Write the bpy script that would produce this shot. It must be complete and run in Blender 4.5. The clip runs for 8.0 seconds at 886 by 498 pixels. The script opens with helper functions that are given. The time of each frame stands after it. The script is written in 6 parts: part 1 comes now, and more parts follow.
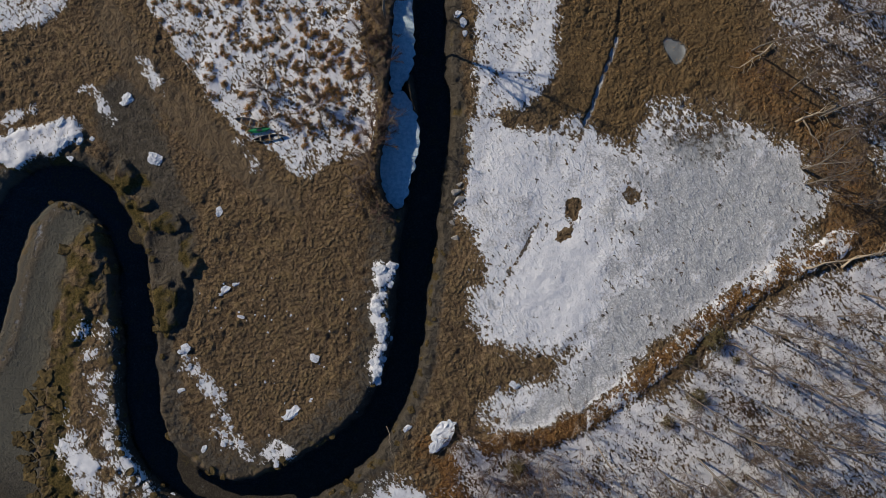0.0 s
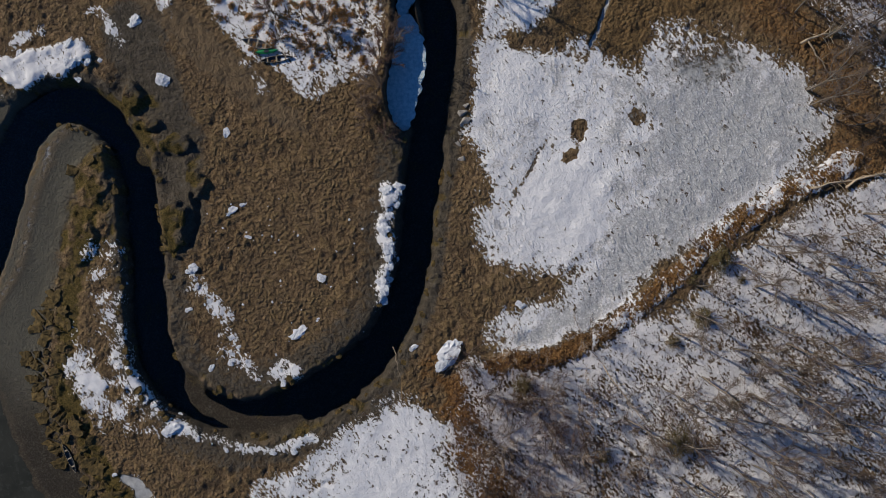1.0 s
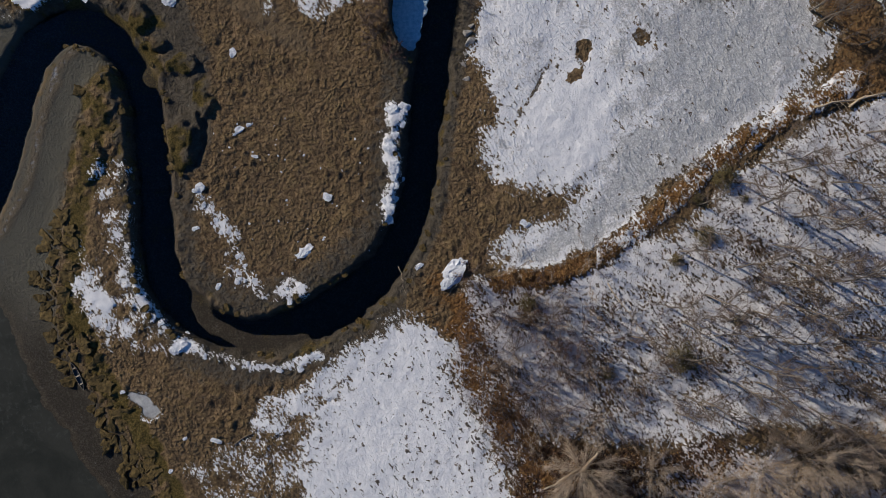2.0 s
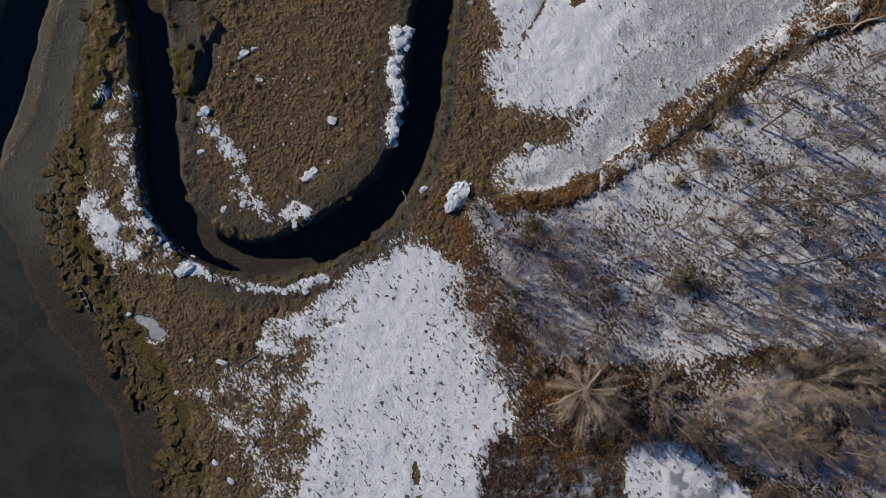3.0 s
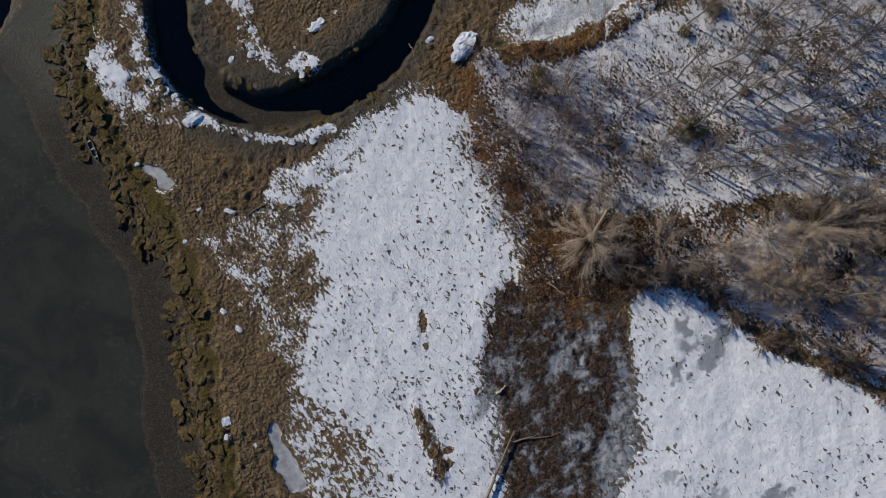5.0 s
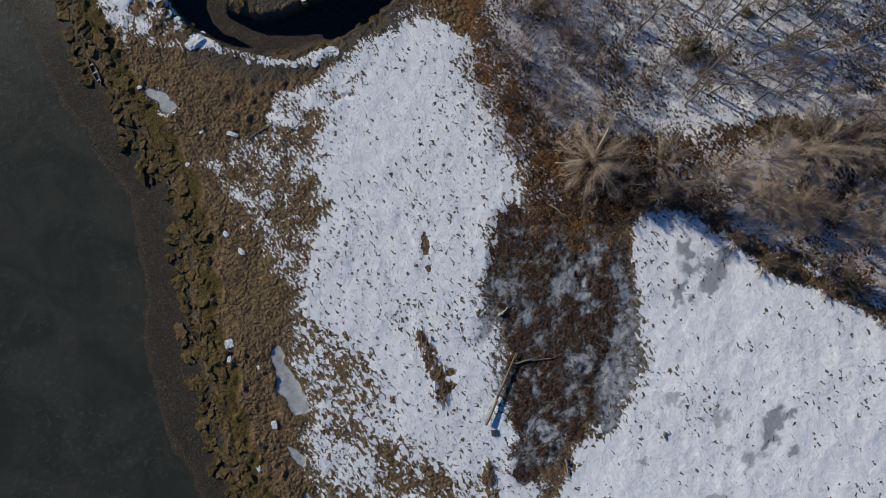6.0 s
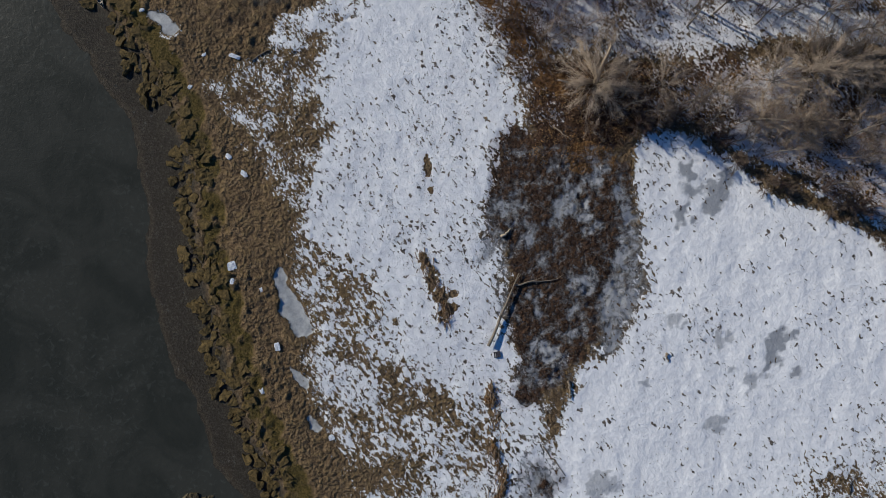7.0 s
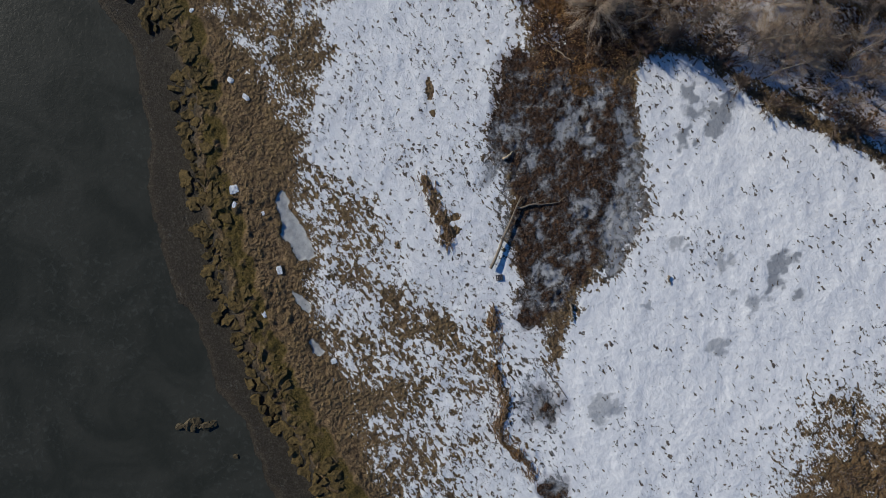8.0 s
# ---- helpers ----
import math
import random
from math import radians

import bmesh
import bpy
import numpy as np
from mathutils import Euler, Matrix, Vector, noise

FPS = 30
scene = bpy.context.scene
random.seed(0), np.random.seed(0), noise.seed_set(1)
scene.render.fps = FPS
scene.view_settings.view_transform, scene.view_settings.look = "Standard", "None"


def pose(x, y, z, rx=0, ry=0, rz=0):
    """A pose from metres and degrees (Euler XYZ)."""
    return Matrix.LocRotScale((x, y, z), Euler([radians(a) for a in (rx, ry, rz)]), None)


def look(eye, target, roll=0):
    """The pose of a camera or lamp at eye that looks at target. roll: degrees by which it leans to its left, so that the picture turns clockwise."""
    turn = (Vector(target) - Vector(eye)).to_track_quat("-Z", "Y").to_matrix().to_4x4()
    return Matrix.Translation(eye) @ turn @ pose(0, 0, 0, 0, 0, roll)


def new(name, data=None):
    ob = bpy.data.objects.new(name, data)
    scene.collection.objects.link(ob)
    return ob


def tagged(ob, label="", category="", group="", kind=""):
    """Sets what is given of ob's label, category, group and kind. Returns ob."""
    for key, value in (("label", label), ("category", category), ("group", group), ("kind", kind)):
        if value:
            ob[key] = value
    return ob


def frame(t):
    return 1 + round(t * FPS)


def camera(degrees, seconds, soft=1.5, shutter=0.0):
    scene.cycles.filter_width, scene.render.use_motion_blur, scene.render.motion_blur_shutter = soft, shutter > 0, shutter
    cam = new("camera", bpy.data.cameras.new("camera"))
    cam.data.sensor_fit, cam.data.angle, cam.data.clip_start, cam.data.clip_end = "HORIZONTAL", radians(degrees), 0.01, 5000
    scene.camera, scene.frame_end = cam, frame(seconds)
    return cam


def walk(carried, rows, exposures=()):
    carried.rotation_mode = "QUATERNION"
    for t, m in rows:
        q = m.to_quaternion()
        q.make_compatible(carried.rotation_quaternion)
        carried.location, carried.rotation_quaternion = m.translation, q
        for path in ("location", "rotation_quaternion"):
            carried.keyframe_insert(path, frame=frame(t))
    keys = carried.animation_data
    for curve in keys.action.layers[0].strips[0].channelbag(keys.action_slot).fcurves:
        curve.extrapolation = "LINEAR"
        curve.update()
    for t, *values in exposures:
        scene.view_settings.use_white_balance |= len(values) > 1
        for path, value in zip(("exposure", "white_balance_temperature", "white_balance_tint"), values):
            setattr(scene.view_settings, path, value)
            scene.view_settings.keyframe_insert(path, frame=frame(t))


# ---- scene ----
cam = camera(73.7, 8.0, soft=0.75)
ROWS = [
    (0.0, 0.000, 0.000, 94.000, 1.184, 0.315, 0.000),
    (0.5, -0.521, -6.220, 94.086, 1.163, 0.318, 0.018),
    (1.0, -0.998, -12.479, 94.194, 1.065, 0.315, 0.049),
    (1.5, -1.490, -18.727, 94.402, 0.892, 0.287, 0.062),
    (3.0, -2.537, -36.801, 95.027, 0.452, 0.265, 0.083),
    (3.5, -2.883, -42.719, 95.206, 0.362, 0.247, 0.103),
    (4.0, -3.152, -48.628, 95.322, 0.302, 0.235, 0.108),
    (4.5, -3.402, -54.644, 95.432, 0.270, 0.227, 0.086),
    (6.0, -3.856, -72.941, 95.639, 0.037, 0.297, -0.002),
    (6.5, -4.024, -79.146, 95.707, -0.041, 0.301, -0.009),
    (7.0, -4.266, -85.315, 95.742, -0.119, 0.293, -0.052),
    (7.5, -4.421, -91.412, 95.732, -0.198, 0.309, -0.086),
    (8.0, -4.577, -97.477, 95.778, -0.285, 0.318, -0.121),
]
walk(cam, [(t, pose(x, y, z, rx, ry, rz)) for t, x, y, z, rx, ry, rz in ROWS],
     exposures=[(0.0, -0.17, 5380, 6), (1.5, -0.15, 5340, 7), (4.0, -0.13, 5210, 6), (6.0, -0.12, 5090, 4), (8.0, -0.12, 5060, 3)])

# ---- sky and sun: a clear winter day, the sun low in the north-west of the plan ----
SUN_HEIGHT = 26.0
SUN_FROM = Vector((-0.87, 0.50, 0)).normalized()
sky_world = bpy.data.worlds.new("winter_sky")
scene.world = sky_world
sky_world.use_nodes = True
sky = sky_world.node_tree.nodes.new("ShaderNodeTexSky")
sky.sky_type, sky.sun_disc = "NISHITA", False
sky.ozone_density, sky.dust_density, sky.air_density = 9.0, 0.2, 1.2
sky.sun_elevation, sky.sun_rotation = radians(SUN_HEIGHT), math.atan2(SUN_FROM.x, SUN_FROM.y)
background = sky_world.node_tree.nodes["Background"]
background.inputs["Strength"].default_value = 0.059
sky_world.node_tree.links.new(sky.outputs[0], background.inputs["Color"])
sun = new("sun", bpy.data.lights.new("sun", "SUN"))
sun.data.energy, sun.data.angle, sun.data.color = 4.85, radians(0.55), (1.0, 0.775, 0.53)
away = SUN_FROM * math.cos(radians(SUN_HEIGHT)) + Vector((0, 0, math.sin(radians(SUN_HEIGHT))))
sun.matrix_world = look(away * 300, (0, 0, 0))

# ---- plan of the place: outlines in metres ----
CREEK_UPPER = [(-2.5, 47.9, 2.8), (-2.5, 42.4, 2.8), (-3.2, 33.2, 3.2), (-2, 25.8, 2.9), (-1.6, 20.3, 2.6), (-3, 14.8, 2.9), (-3.8, 8.4, 2.9), (-4.5, 3, 3.1), (-5.3, -3.4, 2.8), (-5.7, -8.8, 2.8), (-6.3, -14.2, 2.7), (-7.9, -19.7, 2.9), (-10.6, -25.1, 2.9), (-14, -29.1, 3.4), (-18.9, -33.1, 3.6), (-26.8, -36.8, 3.2)]
CREEK_LOWER = [(-33.6, -38.3, 2.9), (-40, -36.5, 3.1), (-44.6, -32.9, 3.2), (-47.8, -28.8, 3.2), (-48.8, -24.3, 2.9), (-49.1, -17.9, 2.9), (-49.5, -11.6, 2.9), (-50.1, -6.1, 2.8), (-50.6, -0.6, 2.8), (-51.7, 3.8, 2.9), (-54.8, 8.8, 2.7), (-59, 12.3, 3), (-63.9, 13.2, 3.2), (-68.7, 10, 3.2), (-72, 3.5, 3.2), (-73.7, -5.2, 3.4), (-76.3, -13.4, 3.2), (-80.3, -22.5, 3.2)]
PLATEAU = [(-51.9, 5.8), (-57.7, 5.5), (-59.7, 0.2), (-61, -6.1), (-62.7, -12.4), (-63.7, -21.3), (-64.7, -28.4), (-64.1, -36.7), (-60.4, -43), (-56.5, -49.4), (-51.9, -55.8), (-48.7, -62.1), (-46.9, -67.6), (-44.5, -74.9), (-44.9, -81), (-43.1, -92.1), (-40.8, -99.4), (-39, -106.7), (-36.7, -114.1), (-32.6, -120.5), (-28.5, -129), (-23, -138.2), (-12.9, -149.3)]
SHORE = [(-79.5, -21.5), (-75.8, -28.7), (-71.3, -35.8), (-68.5, -42.1), (-65.7, -47.6), (-62, -53.1), (-59.2, -58.5), (-55.1, -62.2), (-53.2, -67.6), (-52.5, -74), (-52.3, -76.5), (-51.4, -81), (-51.4, -88.4), (-50.5, -95.7), (-49.1, -99.4), (-47.7, -104.9), (-45, -107.6), (-42.2, -115), (-40.4, -120.5), (-36.8, -125.4), (-31.3, -138.2), (-22.1, -151.1)]
SNOW_TUSSOCK = [(-52.3, 47.6), (-44.5, 36.5), (-40.8, 31.1), (-38, 24.7), (-31.6, 19.7), (-28, 18.3), (-22.5, 12), (-18.9, 15.6), (-12.6, 16.5), (-10.8, 21.9), (-11.3, 28.3), (-13.6, 36.5), (-14.5, 47.5)]
SNOW_STRIP = [(4.6, 47.4), (17.7, 47.4), (18.8, 36.4), (17.6, 31), (13.1, 24.6), (8.1, 23.7), (4.1, 23.3), (4.4, 32.8)]
SNOW_POND = [(4.1, 23.7), (8.1, 21.4), (15.4, 21.4), (22.6, 22.3), (24.3, 19.2), (28.8, 17.8), (31.6, 21), (33.8, 25.5), (38.8, 25), (44.2, 23.6), (50.4, 20), (56.6, 16), (59.7, 11), (59.2, 6.5), (54.7, 1.1), (47.5, -3.3), (42.1, -7.8), (35.8, -12.3), (28.6, -16.7), (26.4, -21.2), (22.3, -24.3), (15.2, -27.4), (9.8, -28.3), (5.8, -25.2), (9.4, -20.3), (15.2, -19.4), (19.7, -15.9), (20.6, -12.7), (15.2, -14.1), (8.1, -14.5), (5.4, -11.4), (3.6, -6.9), (4.5, -1.6), (5.4, 2.9), (2.7, 7.4), (3.2, 14.7)]
POND_ICE = [(29.7, 14.6), (36.9, 17.3), (45.9, 17.3), (54.8, 15.5), (59.3, 11), (58.7, 6.5), (54.7, 2), (45.7, -3.3), (36.7, -10.5), (27.7, -16.7), (24.1, -23), (12.5, -26.5), (9.8, -23), (17, -20.3), (22.4, -14.1), (24.2, -6.9), (29.6, -1.6), (30.5, 5.6)]
SNOW_BRIGHT = [(11.2, -3.4), (14.4, 2.9), (19.8, 6.5), (22.5, 2.9), (24.2, -5.1), (22.4, -10.5), (17, -12.3), (12.6, -8.7)]
FOREST_NE = [(47.1, 49.1), (50.6, 38.2), (55, 31.8), (61.2, 25.4), (65.6, 20), (69.1, 13.7), (72.5, 3.8), (81.4, 2.9), (82.3, 49)]
FOREST = [(81.4, 2.9), (63.6, 0.2), (56.4, -3.8), (44.7, -11.4), (36.6, -19.4), (28.6, -23.4), (20.5, -27), (12.5, -30.1), (8, -32.7), (5.4, -40.2), (9.1, -52.9), (15.4, -53.8), (25.4, -54.7), (34.5, -55.6), (43.6, -52.8), (52.6, -51), (67.8, -52.8), (79.7, -54.6)]
SNOW_MAIN = [(-11.9, -35.2), (-5.5, -34.3), (-2.3, -40.2), (-0.5, -46.6), (4.1, -52.9), (7.7, -58.4), (10, -64.7), (5.9, -71.1), (2.7, -79.2), (4.1, -86.6), (6.9, -95.7), (6.9, -103), (11.4, -112.2), (15.1, -121.3), (16.4, -136.4), (20.1, -147.4), (-9.3, -149.3), (-13.8, -136.4), (-21.1, -121.7), (-22.5, -115.9), (-24.7, -106.7), (-26.6, -93.9), (-28.4, -83.8), (-26.6, -76.5), (-25.4, -74.8), (-24.1, -65.7), (-25, -57.5), (-23.7, -50.3), (-18.2, -46.6)]
SNOW_EAST = [(25.6, -67.4), (33.3, -66), (41.5, -71.1), (51.5, -78.4), (60.6, -81.1), (67.9, -85.7), (80.6, -90.2), (80.2, -109), (65.7, -120.8), (54.8, -123.6), (49.3, -132.7), (47.5, -149.2), (20.1, -149.2), (10.9, -130.9), (14.6, -112.5), (20.1, -98.8), (27.4, -85.1)]
BOG = [(6, -64.2), (12.3, -69.2), (25.1, -69.2), (26.5, -79.3), (23.3, -88.4), (19.6, -100.3), (15.1, -104.9), (11.4, -110.4), (7.3, -107.6), (6.4, -97.5), (7.3, -88.4), (2.7, -82), (2.5, -73.8)]
GREY_ICE_A = [(1.4, -79.2), (5.9, -82), (6.9, -90.2), (5.9, -99.4), (3.2, -95.7), (-0.5, -86.6)]
GREY_ICE_B = [(22.4, -70.1), (26.9, -79.3), (29.2, -90.2), (25.1, -101.2), (18.7, -104.9), (20.6, -93.9), (23.3, -83.8)]
GREY_ICE_C = [(4.6, -116.2), (11, -114.4), (14.6, -119.9), (15.5, -127.2), (18.3, -138.2), (12.8, -140.1), (7.3, -127.2)]
GREY_ICE_D = [(32.4, -72), (39.7, -72.9), (42, -74.7), (39.7, -79.3), (35.1, -83.8), (32.9, -80.2), (36.1, -77.4)]
CREST = [(-62.7, 9.3), (-65.9, 7.2), (-67.9, 2), (-65.8, 4.2), (-68.1, 0.5), (-69.4, -4.1), (-70.1, -9.6), (-71.4, -14.1), (-74.6, -19.8), (-78.2, -23.3)]
LEDGE_A = [(-48.3, 4.6), (-44, 4.6), (-43.1, 0.5), (-42.6, -1.5), (-44.5, -1.9), (-46.9, -2.1)]
LEDGE_B = [(-54.1, 18.1), (-51.9, 17.6), (-52.8, 13.8), (-54.8, 13.3)]
GULLY_C = [(-54, 10.4), (-52.6, 12), (-51.3, 10.6), (-51.8, 9.1)]
GULLY_D = [(-50.4, 8.9), (-48.7, 8), (-47.1, 8.2)]
MOSS_A = [(-58.5, 6.6), (-55.5, 6.0), (-53.8, 2), (-53.6, -8), (-56.5, -13), (-61.5, -20), (-64.2, -19), (-63.2, -10), (-61.8, -1), (-60.2, 4)]
MOUNDS = [(-51.2, 13.5, 1.9, 2.6, 0.9), (-54.2, 9.9, 1.0, 1.3, 0.7), (-44.4, 6.0, 2.4, 1.7, 0.8), (-41.2, -0.4, 2.0, 2.6, 0.7), (-44.6, -7.4, 2.2, 4.4, 0.9), (-57.6, 0.4, 2.2, 4.6, 0.55), (-59.4, -9.0, 2.2, 4.2, 0.5), (-47.9, 9.4, 1.3, 1.0, 0.6)]
WRACK = [(2.9, -108.0), (3.9, -113.1), (2.9, -118), (5.3, -122.9), (3.2, -126.4), (4.6, -129.2), (8.1, -132), (9.5, -135.5)]
WRACK_NORTH = [(-8.2, -86.4), (-7.2, -89.5), (-5.9, -91.8), (-4.4, -95.6), (-4.6, -97.5)]
MOSS_B = [(-52.6, 14.7), (-50.6, 17.6), (-47.7, 14.7), (-45.3, 12), (-46.5, 10), (-50.6, 11.1)]
MOSS_C = [(-42.5, -0.7), (-42.2, 4.3), (-39.6, 5.2), (-38, 2.9), (-38.1, -2.5), (-40.9, -3.8)]
RUST_WEST = [(-4.1, -31.1), (-0.8, -36.6), (1.6, -42.9), (4.4, -48.4), (7.7, -53.8), (11.4, -60.2)]
GREY_ICE_E = [(44.3, -98.5), (49.7, -97.5), (54.3, -99.4), (54.3, -104.8), (50.6, -108.5), (46.1, -106.7), (47, -102.1)]
ROOT_BANK = [(10, -52.9), (25.4, -55.6), (34.5, -56.5), (39, -52.8), (46.3, -55.5), (57.1, -58.2), (67.8, -60.9), (79.7, -65.4), (79.6, -90.7), (67, -81.7), (59.8, -77.2), (52.6, -74.5), (46.2, -70.9), (37.2, -65.5), (26.3, -66), (24.5, -69.2), (18.2, -71.9), (7.3, -72), (10, -65.6)]
THICKET = [(0.9, -28.4), (6.3, -28.4), (16.3, -30.2), (21.8, -40.2), (21.8, -49.3), (12.7, -52.9), (12.7, -60.2), (15, -65.6), (10, -64.7), (7.3, -58.4), (3.6, -52), (-0.5, -45.7), (-1.8, -38.4)]
RUST_SE = [(54.8, -124.5), (60.2, -120.8), (66.4, -120.8), (80.2, -120.8), (80.3, -149.2), (45.7, -149.2), (49.3, -133.6)]
TAN_FIELD = [(19.1, 47.4), (45.3, 47.3), (48.8, 36.3), (48.7, 29.1), (40.6, 26.4), (33.4, 26.4), (28.8, 18.2), (24.4, 20.1), (22.6, 22.8), (15.4, 22.3), (18.1, 31), (19, 36.4)]
RUST_EAST = [(43.3, 31.8), (48.8, 36.3), (55, 30.9), (62.1, 23.6), (67.4, 15.5), (71.7, 5.6), (71.6, -0.7), (60.9, -0.7), (59.2, 3.8), (60.6, 11), (57.5, 17.3), (49.5, 21.8), (45.1, 25.5)]
RUST_BAND = [(6.3, -29.2), (15.2, -27.9), (22.3, -25.2), (27.2, -21.6), (33.1, -16.7), (39.4, -11.4), (48.3, -4.7), (56.4, -0.2), (63.6, 3.8)]
PATCH_FINGER = [(-58.6, -8.7), (-53.1, -10.6), (-52, -15.6), (-51.4, -25.7), (-48.4, -33.4), (-44.7, -38.5), (-46.5, -41.2), (-51.1, -39.8), (-56.6, -38.9), (-59.4, -33.9), (-61.4, -30.3), (-60.4, -20.2), (-57.6, -16.5)]
EDGE_OUTER = [(-52, -10.6), (-51.5, -17.4), (-51.2, -26.6), (-48.4, -33.4), (-44.7, -38.6), (-40.1, -40.7), (-33.7, -42.1), (-27.3, -42.8), (-21.9, -40.7)]
EDGE_INNER = [(-42.1, -14.7), (-40.7, -17.9), (-36.1, -21.5), (-35.8, -27.9), (-32.7, -30), (-25.6, -30.7)]
EDGE_EAST = [(-9.9, -0.7), (-10.9, -6), (-10.2, -11.4), (-10.2, -15.9), (-10.9, -20.3)]
BANK_NW = [(-77, 20.6), (-66.1, 20.9), (-61.1, 23.5), (-57, 20.2), (-61.5, 18.2), (-66, 16.5), (-69.6, 13.8), (-76.9, 11.1)]
PATCH_NW = [(-77.5, 47.6), (-54.6, 47.6), (-61.8, 40.3), (-66.4, 37.5), (-77.3, 36.6)]
PATCH_MID = [(-33.7, -52.1), (-31, -47.1), (-23.7, -45.7), (-16.4, -38.4), (-9.1, -33.8), (-11.9, -38.4), (-18.2, -46.6), (-23.7, -50.3), (-29.1, -53.5)]
SPECKLE = [(-44.6, -58.5), (-38.2, -55.8), (-26.4, -53), (-23.6, -65.7), (-25.4, -80.2), (-34.5, -78.5), (-31.8, -71.2), (-38.2, -67.6)]
ICE_SHELF = [(-8.1, 47.5), (-5.6, 47.4), (-5.3, 36.5), (-5.1, 32.4), (-6.8, 28.3), (-4.7, 23.7), (-4.1, 19.2), (-5.6, 13.8), (-7, 8.2), (-9.2, 8.8), (-11.2, 13.8), (-9.9, 20.1), (-9.5, 26.5), (-8.9, 36.5)]
MUD_SCAR = [(-55.5, 47.6), (-50.8, 36.6), (-44.4, 29.2), (-36.2, 21.9), (-28, 13.8), (-21.6, 7.4), (-28.8, 9.3), (-37, 15.6), (-46.2, 23.8), (-51.7, 31.1), (-57.2, 38.4)]
MUD_WEST = [(-55.3, 29.3), (-49.9, 30.2), (-45.2, 22), (-41.5, 12), (-38.7, 3.8), (-39.5, -8.7), (-42.2, -12.3), (-44.9, -8.8), (-46.9, 5.6), (-52.4, 15.6), (-57, 21.1)]
DITCH = [(28.8, 47.4), (27.6, 36.4), (25.3, 30), (23.5, 24.6), (22.1, 21.7)]
PATH = [(22.1, 21.7), (18.9, 15.5), (15.8, 7.4), (13.5, 4.3), (11.2, 0.2), (8.5, -5.1)]
POOL = [(34.8, 36.2), (37.5, 35.5), (38.3, 34.1), (37.8, 31.6), (36.6, 31.3), (35.2, 33.2)]
POOL_SW = [(-53.6, -46.5), (-50.9, -46.9), (-48.3, -48.9), (-46.5, -49.9), (-49.2, -51.7), (-50.9, -49.4)]
POOL_S = [(-32.1, -89.3), (-30.2, -88.4), (-29.6, -92.1), (-28.4, -95.7), (-25.9, -98.5), (-26.3, -100.3), (-28.9, -100.3), (-30.7, -95.7)]
POOL_SB = [(-30, -104), (-28, -104.9), (-26.1, -106.7), (-26.6, -108.6), (-28.9, -106.3)]
POOL_SC = [(-27.2, -111.8), (-26.1, -112.7), (-23.8, -115), (-25.2, -115.4), (-27.1, -114.1)]
SLIT = [(-42.1, -0.7), (-40.7, -3.4), (-40.8, -7), (-42, -10.1)]
HOLLOW = [(-47.1, 6.1), (-44.2, 5.6), (-41.9, 4.7), (-43.7, 3.4), (-46.4, 3.4)]
STREAK_A = [(-49, 32.4), (-46.7, 29.2), (-45.3, 26.7)]
STREAK_B = [(-33.4, 18.8), (-31.6, 16), (-29.9, 14.5)]
STREAK_C = [(-58.9, 27.9), (-55.7, 27), (-54.2, 24.7), (-53, 22.4)]
STREAK_D = [(-71.6, 22.7), (-68.9, 23.5), (-65.7, 24.7)]
SNOW_CLEAN = [(-21.8, -51.2), (-11, -38.4), (-3.7, -40.2), (-4.5, -52.9), (-10.9, -61.1), (-20, -61.2)]
SPECKLE_SOUTH = [(-27.9, -82), (-21.5, -85.6), (-14.2, -93.9), (-10.5, -103), (-1.4, -106.7), (4.1, -106.7), (5.9, -125), (1.8, -140.1), (0.8, -149.3), (-12.9, -149.3), (-22.1, -123.5), (-23.4, -108.6), (-26.1, -93.9)]
CREEK = CREEK_UPPER + CREEK_LOWER

# ---- numbers for the land ----
X0, X1, Y0, Y1 = -80.0, 80.0, -146.0, 47.0
STEP, COARSE = 0.26, 0.7
WATER = -1.7


def value_noise(x, y, seed):
    xi, yi = np.floor(x).astype(np.int64), np.floor(y).astype(np.int64)
    u, v = x - xi, y - yi
    u, v = u * u * (3 - 2 * u), v * v * (3 - 2 * v)

    def corner(a, b):
        h = (a * 374761393 + b * 668265263 + seed * 974711) & 0xFFFFFFFF
        h = ((h ^ (h >> 13)) * 1274126177) & 0xFFFFFFFF
        h = ((h ^ (h >> 15)) * 2246822519) & 0xFFFFFFFF
        return ((h ^ (h >> 16)) & 0xFFFF) / 65535.0

    low = corner(xi, yi) * (1 - u) + corner(xi + 1, yi) * u
    high = corner(xi, yi + 1) * (1 - u) + corner(xi + 1, yi + 1) * u
    return low * (1 - v) + high * v - 0.5


def fbm(x, y, scale, seed, octaves=4):
    """Layered noise, about -0.5 to 0.5; scale is the size of the largest lumps in metres."""
    total, size, weight = 0.0, scale, 1.0
    for k in range(octaves):
        c, n = math.cos(0.5 + 0.9 * k), math.sin(0.5 + 0.9 * k)
        total = total + weight * value_noise((c * x - n * y) / size + 17.3 * k, (n * x + c * y) / size - 9.1 * k, seed + 31 * k)
        size, weight = size * 0.5, weight * 0.55
    return total / 1.4


def step(a, b, v):
    k = np.clip((v - a) / (b - a), 0, 1)
    return k * k * (3 - 2 * k)


